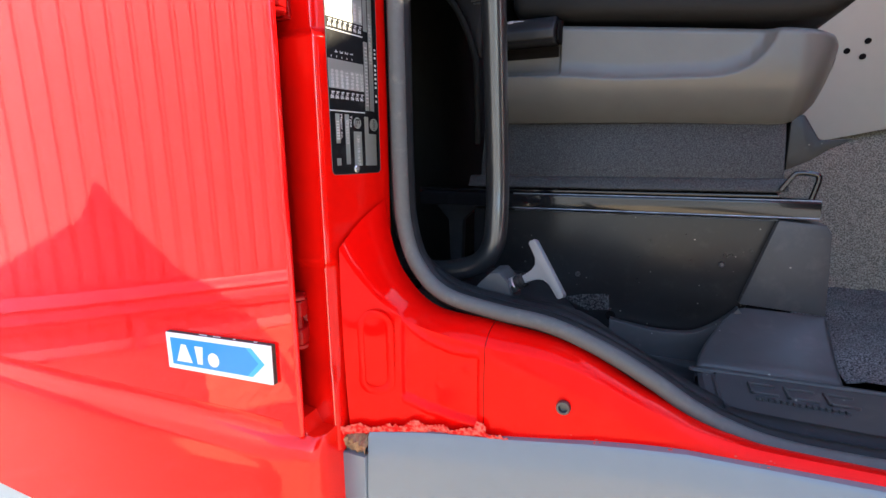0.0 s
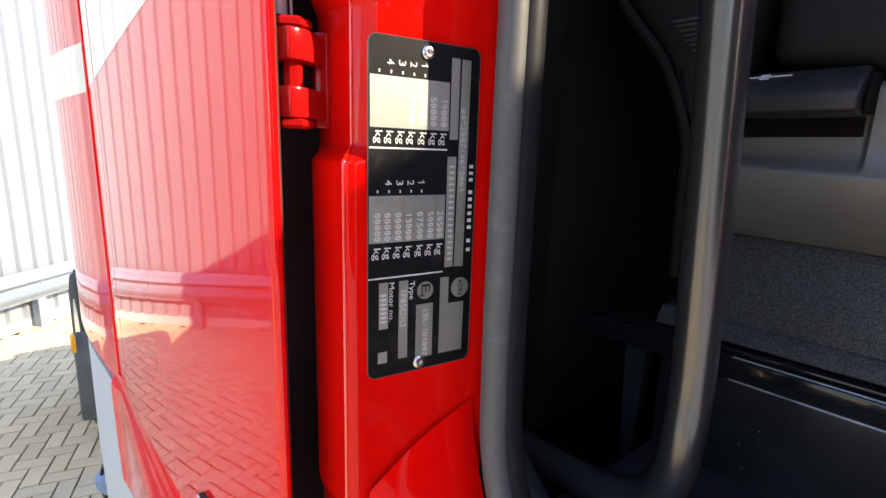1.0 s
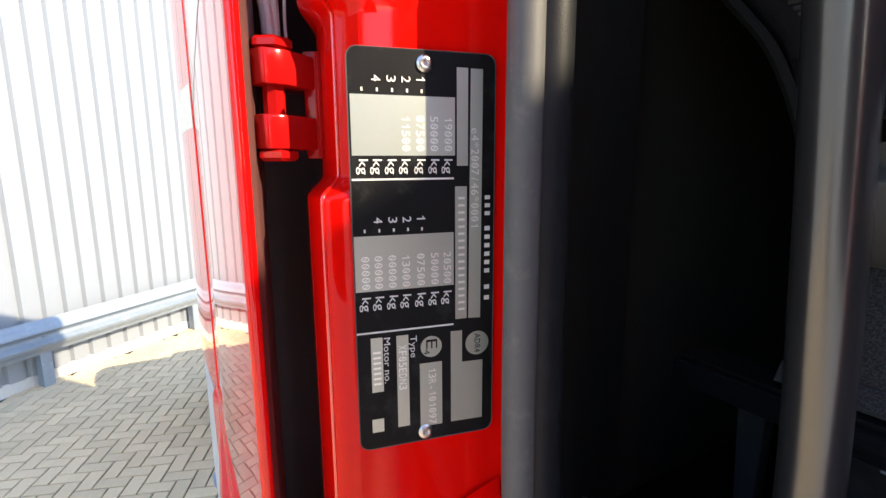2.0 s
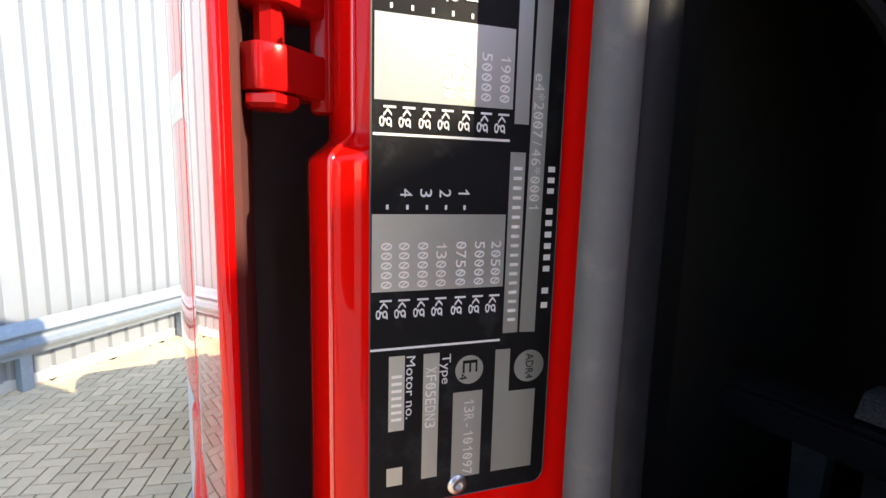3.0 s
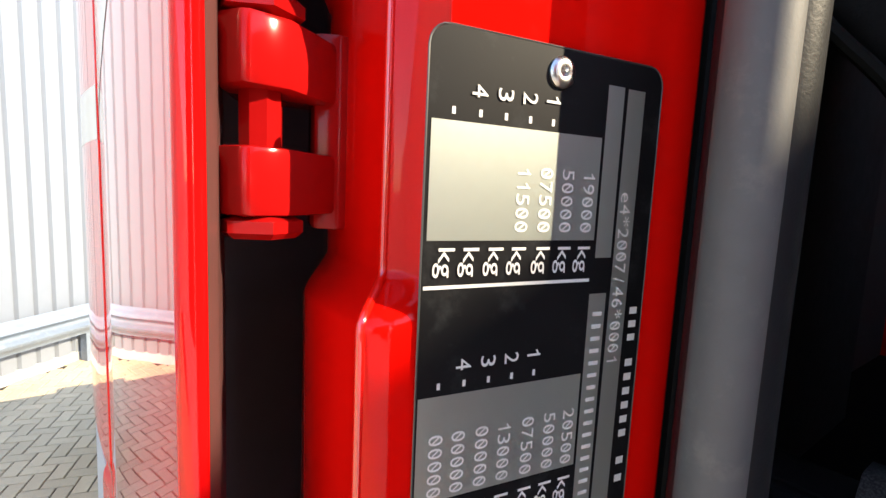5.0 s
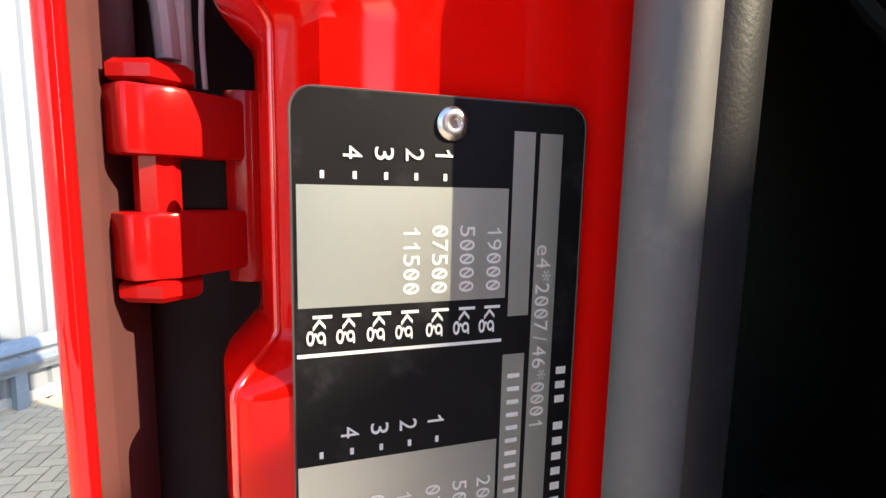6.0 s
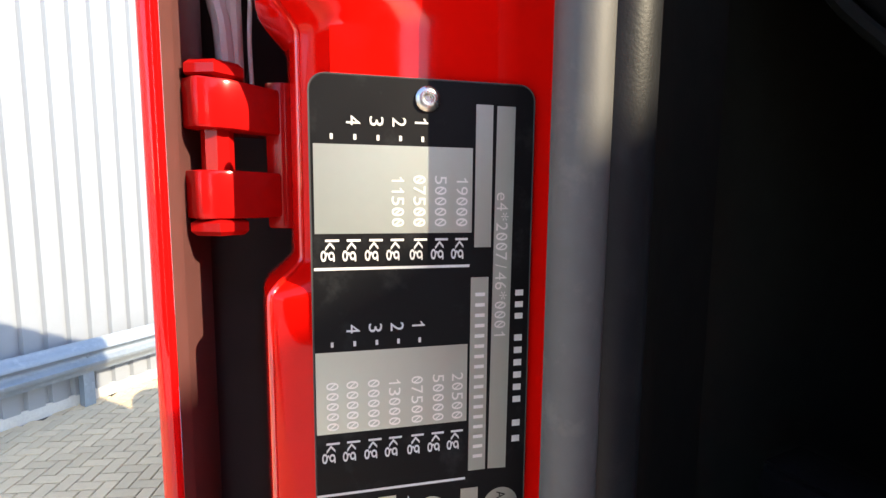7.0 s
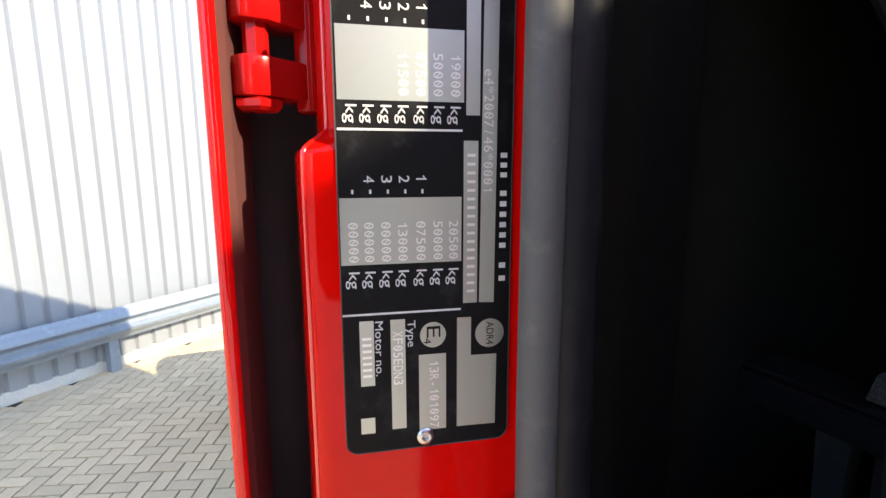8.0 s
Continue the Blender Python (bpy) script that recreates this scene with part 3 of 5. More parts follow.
def sill(name, x0, x1, label):
    """Ledge under the seal and the red face below it."""
    rows = []
    for a, b in between(FOLD, SEAT_LINE, x0, x1):
        row = []
        for k in range(7):
            f = k / 6
            p = b.lerp(a, f)
            row.append(tuple(p + Vector((0, -0.0035, 0.0035)) * math.sin(math.pi * f)))
        base = Vector((a.x, max(face_y(a.x), a.y - 0.006), min(grey_top(a.x) - 0.012, a.z - 0.008)))
        for k in range(1, 73):
            f = k / 72
            p = a.lerp(base, f)
            row.append((p.x, p.y - 0.003 * math.sin(math.pi * f) + pressing(p.x, p.z), p.z))
        rows.append(row)
    return part(name, loft(rows), RED_SILL, truck, label, sharp=50)


sill("sill_corner", -0.30, -0.1349, "red pressed steel sill corner with chipped paint")
sill("sill_panel", -0.1342, 0.60, "red sill panel with a bolt hole")
# black filler paints the shade behind the sill
part("sill_core", prism([(-0.30, 1.40), (0.6, 1.40), (0.6, 1.48), (0.1, 1.48), (0.0, 1.51), (-0.1, 1.55), (-0.27, 1.56)], "y", 0.468, 0.52), SHADE_AND_BLACK, truck, "black filler standing for the shaded gap behind the sill")
# oval pressing
ring = [Vector((-0.2540 + 0.0155 * math.cos(q), 0.0, 1.5690 + (0.030 if math.sin(q) > 0 else -0.030) + 0.0155 * math.sin(q))) for q in np.linspace(0, 2 * math.pi, 33)]
for p in ring:
    p.y = face_y(p.x) - 0.0036
part("pressed_oval", tube(ring, 0.0052, 10, 0.30, caps=False), RED_SILL, truck)

# grey lower fairing
rows = []
for x in [-0.262, -0.258, *np.linspace(-0.25, 0.6, 20)]:
    t = grey_top(x)
    y = face_y(x) - 0.010
    rows.append([(x, y + 0.03, t + 0.001), (x, y + 0.003, t), (x, y, t - 0.004), (x, y - 0.004, t - 0.05), (x, y - 0.010, t - 0.16), (x, y - 0.004, t - 0.45), (x, y + 0.03, t - 0.45)])
bm = loft(rows, close=True)
vs = list(bm.verts)
bm.faces.new(vs[:7])
part("step_fairing", bm, GREY_PAINT, truck, "blue-grey painted step fairing below the sill", sharp=45)
bm = box(-0.312, -0.263, 0.398, 0.44, 1.20, 1.448, 0.002)
part("fairing_end", bm, GREY_PAINT, truck)
rows = []
for i, x in enumerate(np.linspace(-0.310, -0.262, 15)):
    w = 0.003 * math.sin(3.1 * i) + 0.007 * math.sin(math.pi * i / 14)
    rows.append([(x, 0.406 + 0.004 * math.sin(i * 2.3), 1.448), (x, 0.400 + 0.003 * math.sin(i * 1.7), 1.4535 + w * 0.6), (x, 0.398 + 0.003 * math.sin(i * 2.9), 1.460 + w), (x, 0.42, 1.468 + w)])
part("rust_patch", loft(rows), RUST, truck, "crumbling rusty filler at the sill corner")
random.seed(5)


def flake(x, z, size, mat, name):
    """A small ragged flake of lifted or missing paint on the sill."""
    pts = []
    for k in range(9):
        q = 2 * math.pi * k / 9
        r = size * random.uniform(0.45, 1.0)
        px, pz = x + 1.5 * r * math.cos(q), z + r * math.sin(q)
        pts.append((px, max(face_y(px), 0.40) - 0.0052, pz))
    part(name, flat_face(pts), mat, truck)


PALE_CHIP = material("pale_lifted_paint", (0.60, 0.055, 0.045), 0.6, var=0.4, grain=300, bump=0.5, bump_scale=600)
rows = []
for x in np.linspace(-0.298, -0.105, 300):
    tall = (0.0085 + 0.011 * max(0.0, noise.noise((x * 45, 3.0, 0.0)) + 0.35)) * (1.0 if x < -0.13 else 0.45) + 0.004 * noise.noise((x * 260, 7.0, 0.0)) + 0.010 * math.exp(-((x + 0.137) / 0.006) ** 2)
    row = []
    for q in range(7):
        f = q / 6
        lift = 0.0014 * (noise.noise((x * 210, f * 4, 1.0)) + 0.4) * math.sin(math.pi * f)
        row.append((x, max(face_y(x), 0.4) - 0.0042 - 0.004 * math.sin(0.3 + f) - max(0.0, lift), grey_top(x) - 0.002 + max(0.002, tall) * f))
    rows.append(row)
part("paint_crust", loft(rows), CRUST, truck, "cracked and lifting paint along the sill edge")
for k in range(22):
    x = random.uniform(-0.10, 0.14)
    flake(x, grey_top(x) + abs(random.gauss(0, 0.004)) + 0.001, random.uniform(0.0004, 0.0012), PALE_CHIP, "paint_chip")
# bolt hole
part("sill_bolt", lathe([(0.0072, -0.004), (0.0072, 0.0), (0.0064, 0.0016), (0.0046, 0.0016), (0.0040, -0.003), (0.0, -0.003)], (-0.050, 0.4345, 1.5365), (0, -1, 0.12), 18), DARK_ZINC, truck, "steel threaded insert in the red sill")


# door seal: a fat outer bulb and a thinner inner lip
SEAL = smooth_line([(-0.2525, 0.4866, 2.90), (-0.2525, 0.4866, 2.40), (-0.2525, 0.4866, 1.90), (-0.2515, 0.4866, 1.760), (-0.2480, 0.4866, 1.705), (-0.2330, 0.4866, 1.660), (-0.1980, 0.4866, 1.626),
                    (-0.136, 0.4866, 1.612), (-0.074, 0.4866, 1.604), (-0.020, 0.4866, 1.585), (0.026, 0.4866, 1.562), (0.066, 0.4866, 1.538), (0.104, 0.4866, 1.522), (0.150, 0.4866, 1.513), (0.240, 0.4866, 1.512), (0.60, 0.4866, 1.512)], 7)


def lifted(line, out, dy):
    """A line moved away from the door opening's edge and sideways."""
    res = []
    for i, p in enumerate(line):
        way = (line[min(i + 1, len(line) - 1)] - line[max(i - 1, 0)]).normalized()
        res.append(p + Vector((-way.z * out, dy, way.x * out)))
    return res


seal = part("door_seal", tube(lifted(SEAL, -0.0015, 0.0036), 0.0134, 20), RUBBER, truck, "thick black rubber door seal", sharp=70)
part("outer_lobe", tube(lifted(SEAL, 0.0032, -0.0122), 0.0088, 18), GREY_RUBBER, seal, "dusty outer lobe of the door seal, greyed for its lit side", sharp=70)
INNER = smooth_line([(-0.278, 0.512, 2.90), (-0.278, 0.512, 1.90), (-0.274, 0.512, 1.73), (-0.256, 0.515, 1.672), (-0.208, 0.519, 1.628), (-0.136, 0.521, 1.611), (-0.070, 0.522, 1.602),
                     (-0.010, 0.522, 1.578), (0.040, 0.522, 1.550), (0.090, 0.522, 1.527), (0.150, 0.522, 1.513), (0.6, 0.522, 1.511)], 7)
part("seal_lip", tube(INNER, 0.009, 12, 1.5), RUBBER, seal)

# hinges between panel and pillar


def hinge(z):
    root_bm = prism([(-0.345, 0.3945), (-0.3300, 0.3905), (-0.3262, 0.3970), (-0.3275, 0.4030), (-0.345, 0.4045)], "z", z - 0.029, z + 0.0265, 0.0015)
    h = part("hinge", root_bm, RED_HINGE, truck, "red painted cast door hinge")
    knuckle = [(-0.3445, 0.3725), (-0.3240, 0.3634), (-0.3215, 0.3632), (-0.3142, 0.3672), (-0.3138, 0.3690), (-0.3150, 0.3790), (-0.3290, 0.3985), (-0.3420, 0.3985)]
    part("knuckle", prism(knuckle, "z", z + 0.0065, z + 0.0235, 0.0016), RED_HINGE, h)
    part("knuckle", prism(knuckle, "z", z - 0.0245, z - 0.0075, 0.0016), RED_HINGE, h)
    c = (-0.3235, 0.3740)
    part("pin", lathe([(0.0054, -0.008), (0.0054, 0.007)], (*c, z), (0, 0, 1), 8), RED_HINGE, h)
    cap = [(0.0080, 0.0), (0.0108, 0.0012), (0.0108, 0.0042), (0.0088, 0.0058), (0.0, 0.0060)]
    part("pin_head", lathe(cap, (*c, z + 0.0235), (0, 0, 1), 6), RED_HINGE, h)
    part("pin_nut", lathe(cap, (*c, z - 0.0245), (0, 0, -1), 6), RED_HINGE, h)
    return h


hinge(1.9485)
hinge(1.6120)
# dark backing colours in the gap's shade, with two pale hoses above the hinge
part("gap_back", box(-0.47, -0.42, 0.36, 0.56, 1.40, 3.0), GAP_SHADE, truck, "dark backing that stands for shade in the panel gap")
for way, wide in (([(-0.350, 0.3775, 1.985), (-0.350, 0.3765, 2.000), (-0.351, 0.3740, 2.020), (-0.352, 0.3735, 2.10), (-0.352, 0.3735, 2.4)], 0.0040),
                  ([(-0.353, 0.3815, 1.978), (-0.353, 0.3812, 2.00), (-0.354, 0.3808, 2.09), (-0.354, 0.3808, 2.4)], 0.0034),
                  ([(-0.352, 0.3872, 1.978), (-0.352, 0.3868, 1.995), (-0.352, 0.3876, 2.02), (-0.352, 0.3862, 2.06), (-0.352, 0.3868, 2.4)], 0.0009)):
    part("ribbon", tube(smooth_line(way), wide, 10, 1.0 if wide < 0.002 else 0.9), PALE_HOSE, truck, "pale ribbon in the panel gap above the hinge")

# unseen cab shell that closes the space and shapes sunlight: roof, floor, far side, rear wall, windscreen frame, open
# door
CAB_X0, CAB_X1, CAB_Y1, ROOF = -1.75, 1.12, 2.45, 3.48
# far rear corner cut off so that the shadow on the wall ends early
part("roof", prism([(CAB_X0, SKIN_Y + 0.03), (0.70, SKIN_Y + 0.03), (0.70, CAB_Y1), (-1.30, CAB_Y1), (CAB_X0, 2.09)], "z", ROOF - 0.05, ROOF, 0.01), RED, truck, "red cab roof")
deflector = part("roof_deflector", prism([(-1.70, ROOF - 0.002), (-1.60, 3.60), (-1.20, 3.66), (-0.60, 3.54), (0.20, ROOF - 0.002)], "y", SKIN_Y + 0.09, 2.05, 0.02, 3), RED, truck, "red roof deflector on the cab")
part("side_blade", prism([(-1.745, ROOF - 0.001), (-1.61, 3.60), (-1.40, 3.985), (-1.32, 3.95), (-0.95, 3.765), (-0.40, 3.58), (0.35, ROOF - 0.001)], "y", SKIN_Y + 0.04, SKIN_Y + 0.08, 0.008), RED, deflector, "red side blade of the deflector")
part("headlining", box(-0.5, 0.69, 0.52, CAB_Y1 - 0.05, ROOF - 0.07, ROOF - 0.053), BEIGE, truck, "pale beige headlining")
part("roof_rail", box(CAB_X0, 0.70, SKIN_Y + 0.01, 0.50, 3.053, ROOF - 0.053, 0.01), RED, truck)
part("rear_wall", prism([(CAB_X0 + 0.02, 0.50), (CAB_X0 + 0.06, 0.50), (CAB_X0 + 0.06, 2.07), (-1.29, CAB_Y1 - 0.045), (-1.34, CAB_Y1 - 0.045), (CAB_X0 + 0.02, 2.10)], "z", 1.30, ROOF - 0.053), RED, truck)
part("bunk_wall", box(-0.60, -0.565, 0.53, CAB_Y1 - 0.05, 1.45, ROOF - 0.08), CABIN, truck, "dark trim behind the seats")
part("far_side", box(-1.30, 1.0, CAB_Y1 - 0.04, CAB_Y1, 1.2, ROOF - 0.053), RED, truck)
part("far_lining", box(-0.55, 0.98, CAB_Y1 - 0.06, CAB_Y1 - 0.042, 1.45, ROOF - 0.08), CABIN, truck)
part("dashboard", box(0.72, 0.985, 0.55, CAB_Y1 - 0.07, 1.50, 2.15, 0.05, 3), DARK_TRIM, truck, "dark dashboard block")
# unseen sheet; its slanted, stepped top masks the sun for the plate
part("front_sun_mask", prism([(SKIN_Y + 0.05, 1.2), (CAB_Y1, 1.2), (CAB_Y1, 3.42), (1.53, 3.42), (1.53, 2.967), (SKIN_Y + 0.05, 2.451)], "x", 0.99, 1.0), RED, truck, "red front sheet cut to shape the sunlight on the type plate")
part("windscreen_header", prism([(0.70, ROOF - 0.01), (0.70, ROOF - 0.08), (0.76, ROOF - 0.10), (0.76, ROOF - 0.03)], "y", SKIN_Y + 0.05, CAB_Y1), RED, truck)
for y in (SKIN_Y + 0.05, CAB_Y1 - 0.12):
    part("front_pillar", prism([(0.70, 3.42), (0.80, 3.42), (1.00, 2.45), (0.90, 2.45), (0.90, 1.3), (0.82, 1.3), (0.82, 2.5)], "y", y, y + 0.07, 0.01), RED, truck)
part("floor_pan", box(-0.60, 0.98, 0.56, CAB_Y1 - 0.05, 1.38, 1.47), SHADE_AND_BLACK, truck, "dark cab floor")
part("underbody", box(CAB_X0 + 0.1, 0.95, 0.52, 1.95, 0.85, 1.375), SHADE_AND_BLACK, truck, "dark chassis under the cab")
door = part("cab_door", prism([(0.33, 1.50), (0.33, 3.02), (-0.55, 2.98), (-0.68, 2.30), (-0.68, 1.50)], "x", 0.925, 0.965, 0.012), RED, truck, "red cab door standing open")
part("door_lining", prism([(0.31, 1.53), (0.31, 2.20), (-0.64, 2.20), (-0.65, 1.53)], "x", 0.88, 0.9245, 0.015), DARK_TRIM, door, "dark moulded door lining")

# grab rail
RAIL = smooth_line([(-0.1790, 0.5560, 2.85), (-0.1785, 0.5600, 2.40), (-0.1780, 0.5787, 2.10), (-0.1772, 0.6026, 1.90), (-0.1750, 0.6120, 1.760), (-0.1740, 0.6080, 1.705), (-0.1775, 0.6060, 1.666), (-0.1905, 0.6050, 1.642),
                    (-0.2130, 0.6050, 1.629), (-0.2560, 0.6050, 1.620), (-0.35, 0.6050, 1.619)], 8)
part("grab_rail", tube(RAIL, 0.0155, 24), BLACK_TUBE, truck, "black coated tubular grab rail")
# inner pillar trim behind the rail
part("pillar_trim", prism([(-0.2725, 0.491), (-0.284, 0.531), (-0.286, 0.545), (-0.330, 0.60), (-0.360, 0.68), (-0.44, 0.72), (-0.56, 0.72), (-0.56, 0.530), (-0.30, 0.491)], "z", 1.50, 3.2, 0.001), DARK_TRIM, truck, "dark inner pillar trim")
part("rear_lining", prism([(-0.440, 0.722), (-0.46, 1.60), (-0.56, 1.60), (-0.56, 0.722)], "z", 1.50, 3.2, 0.001), LINING, truck, "dark lining behind the seats, tinted olive for bounced light")

# ---- cab interior seen through the door ----
def sill_trim():
    """Moulded black trim from the seal to the seat box, dropping towards the step."""
    rows = []
    for x in np.linspace(-0.262, 0.60, 46):
        drop = 0.024 * min(1.0, max(0.0, (x - 0.055) / 0.04))
        zf = 1.512 + 0.092 / (1 + math.exp((x - 0.005) * 40)) - drop * 0.5
        zb = 1.478 + 0.117 / (1 + math.exp((x + 0.085) * 42))
        rows.append([(x, 0.535, zf - 0.02), (x, 0.540, zf + 0.004), (x, 0.552, zf + 0.006), (x, 0.60, zf * 0.75 + zb * 0.25 + 0.003), (x, 0.68, zf * 0.25 + zb * 0.75), (x, 0.765, zb - 0.004)])
    return part("sill_trim", loft(rows), BLACK_TRIM, truck, "scuffed black plastic sill trim", sharp=50)


sill_trim()

# T-shaped pull handle on its wedge bracket
hb = prism([(-0.215, 1.596), (-0.129, 1.596), (-0.1315, 1.612), (-0.1365, 1.631), (-0.1485, 1.6435), (-0.160, 1.6415), (-0.172, 1.630), (-0.186, 1.613), (-0.215, 1.602)], "y", 0.535, 0.582, 0.003)
pull = part("pull_handle", hb, BLACK_PLASTIC, truck, "grey T-shaped pull handle on a black bracket")
axis0, axis1 = Vector((-0.140, 0.552, 1.622)), Vector((-0.0885, 0.5435, 1.653))
aw = (axis1 - axis0).normalized()
part("lock_nut", lathe([(0.0095, 0.0045), (0.0108, 0.0055), (0.0108, 0.0110), (0.0090, 0.0123), (0.0045, 0.0123)], axis0, aw, 6), STEEL, pull, "steel lock nut")
part("collar", lathe([(0.0078, 0.0120), (0.0088, 0.0126), (0.0088, 0.0150), (0.0078, 0.0156), (0.0078, 0.0170), (0.0088, 0.0176), (0.0088, 0.0200), (0.0078, 0.0206), (0.0078, 0.0220), (0.0088, 0.0226), (0.0088, 0.0245), (0.005, 0.0255)], axis0, aw, 12), BLACK_TRIM, pull)
bar = Vector((0.030, -0.013, -0.046)).normalized()
flat = aw.cross(bar).normalized()
half = [(0.019, 0.0050), (0.030, 0.0052), (0.040, 0.0066), (0.0475, 0.0105), (0.0515, 0.0180), (0.0525, 0.0365), (0.0545, 0.0385), (0.0605, 0.0385), (0.0625, 0.0360), (0.0625, 0.0)]
shape = half + [(p, -q) for p, q in reversed(half[:-1])]
bm = bmesh.new()
faces_of = [[bm.verts.new(axis0 + aw * p + bar * q + flat * d) for p, q in shape] for d in (-0.005, 0.005)]
bm.faces.new(faces_of[0]), bm.faces.new(faces_of[1])
for k in range(len(shape)):
    n1 = (k + 1) % len(shape)
    bm.faces.new((faces_of[0][k], faces_of[0][n1], faces_of[1][n1], faces_of[1][k]))
bmesh.ops.recalc_face_normals(bm, faces=bm.faces)
bmesh.ops.bevel(bm, geom=[e for e in bm.edges if e.calc_face_angle(0.0) > radians(60)], offset=0.0018, segments=2, affect="EDGES", profile=0.6)
part("grip", bm, material("grey_cast_grip", (0.19, 0.19, 0.195), 0.45, var=0.1), pull, "grey moulded T grip")

# seat box, slide rails, seat
seat = part("passenger_seat", prism([(0.773, 1.728), (0.778, 1.765), (0.790, 1.805), (0.806, 1.840), (1.26, 1.840), (1.26, 1.728)], "x", -0.255, 0.182, 0.006), VINYL, truck, "dark seat on a grained vinyl plinth")
part("plinth_hem", prism([(0.776, 1.749), (0.7725, 1.7475), (0.763, 1.733), (0.763, 1.731), (0.80, 1.731), (0.80, 1.749)], "x", -0.272, 0.186, 0.0012), VINYL, seat)
box_side = prism([(-0.262, 1.50), (0.10, 1.50), (0.150, 1.555), (0.182, 1.690), (0.182, 1.694), (-0.262, 1.694)], "y", 0.763, 0.80, 0.003)
part("trim_slot", prism([(-0.2554, 1.9854), (-0.2518, 1.9851), (-0.2412, 1.9483), (-0.2443, 1.9484)], "y", 0.7028, 0.7060), SHADE_AND_BLACK, seat, "black slot in the bracket cover")
seat_box = part("seat_box", box_side, BLACK_STEEL, truck, "dusty black steel seat box with bolt holes")
for x, z in ((0.1168, 1.6264), (-0.0835, 1.5934), (-0.17, 1.607), (0.02, 1.655), (0.152, 1.648)):
    r = 0.0042 if x in (0.1168, -0.0835) else 0.0016
    part("bolt", lathe([(0.0, 0.0012), (r * 0.55, 0.0012), (r * 0.6, 0.0), (r * 0.9, 0.001), (r, 0.0), (r, -0.002)], (x, 0.7618, z), (0, -1, 0), 12), DARK_ZINC, seat_box)
rail_bm = prism([(0.752, 1.699), (0.800, 1.699), (0.800, 1.723), (0.757, 1.723), (0.752, 1.719)], "x", -0.36, 0.222, 0.0015)
slide = part("slide_rail", rail_bm, GLOSS_BLACK, truck, "gloss black seat slide rail")
part("slide_rail_top", prism([(0.756, 1.7245), (0.80, 1.7245), (0.80, 1.730), (0.756, 1.7275)], "x", -0.36, 0.176, 0.0008), GLOSS_BLACK, slide)
part("release_bar", tube(smooth_line([(0.176, 0.760, 1.734), (0.187, 0.760, 1.752), (0.193, 0.760, 1.757), (0.210, 0.760, 1.756), (0.2165, 0.760, 1.751), (0.214, 0.760, 1.735), (0.209, 0.760, 1.712)], 5), 0.0035, 10), GLOSS_BLACK, slide, "bent black release bar")


def seat_shell():
    """The seat pan's side cover: rounded nose, undercut foot and a scooped storage recess."""
    def foot(x):
        return float(np.interp(x, (-0.272, 0.044, 0.160, 0.178, 0.194, 0.213, 0.227, 0.234, 0.2365), (1.836, 1.828, 1.822, 1.8225, 1.829, 1.849, 1.875, 1.898, 1.911)))

    def top(x):
        return float(np.interp(x, (-0.272, -0.125, 0.033, 0.132, 0.191, 0.215, 0.229, 0.2365), (1.990, 1.973, 1.955, 1.943, 1.935, 1.930, 1.922, 1.912)))

    def lip(x):
        return float(np.interp(x, (-0.240, -0.127, -0.035, 0.073, 0.095, 0.112, 0.126, 0.138, 0.147, 0.153), (1.9035, 1.8985, 1.8880, 1.884, 1.885, 1.889, 1.896, 1.908, 1.922, 1.938)))

    xs = [*np.linspace(-0.240, -0.132, 12), *np.linspace(-0.1295, -0.1225, 6), *np.linspace(-0.12, 0.085, 28), *np.linspace(0.088, 0.160, 28), *np.linspace(0.163, 0.2365, 30)]
    rows = []
    for x in xs:
        z0, z1 = foot(x), top(x)
        column = [(x, 0.840, z0)]
        slope = (lip(x + 0.002) - lip(x - 0.002)) / 0.004
        for f in np.linspace(0, 1, 64):
            z = z0 + (z1 - z0) * f
            under = 0.050 * max(0.0, 1 - (z - z0) / 0.085) ** 2.4
            nose = 0.060 * max(0.0, (x - 0.165) / 0.0715) ** 2.6
            rim = 0.006 * max(0.0, 1 - (z1 - z) / 0.008) ** 2
            t = min(1.0, max(0.0, (z - lip(x)) / (0.026 * math.sqrt(1 + slope * slope))))
            scoop = 0.015 * (1 - (1 - t) ** 2.2) * ease((0.1555 - x) / 0.002) + 0.010 * ease((-0.1225 - x) / 0.004) * ease((z - lip(x)) / 0.012)
            column.append((x, 0.7478 + under + nose + rim + scoop, z))
        column.append((x, 0.840, z1))
        rows.append(column)
    bm = loft(rows)
    shell = part("side_cover", bm, SEAT_SHELL, seat, "moulded grey seat side cover with a scooped recess", sharp=60)
    lever = prism([(0.7205, 1.9475), (0.7195, 1.960), (0.7250, 1.9675), (0.7440, 1.982), (0.775, 1.984), (0.775, 1.946), (0.7550, 1.9445), (0.7290, 1.9445)], "x", -0.240, -0.1275, 0.003, 3)
    # black pieces painted in for the shadow below and beside the lever
    part("lever_shade", prism([(0.7705, 1.9455), (0.7705, 1.931), (0.7745, 1.929), (0.780, 1.929), (0.780, 1.9455)], "x", -0.239, -0.1285, 0.0006), SHADE_AND_BLACK, shell, "black strip that stands for the shadow under the lever")
    part("lever_end_shade", prism([(0.7365, 1.9465), (0.7345, 1.958), (0.7440, 1.976), (0.775, 1.981), (0.775, 1.9465)], "x", -0.1262, -0.1225, 0.0015), SHADE_AND_BLACK, shell)
    part("height_lever", lever, BLACK_TRIM, shell, "black seat height lever")
    return shell


seat_shell()
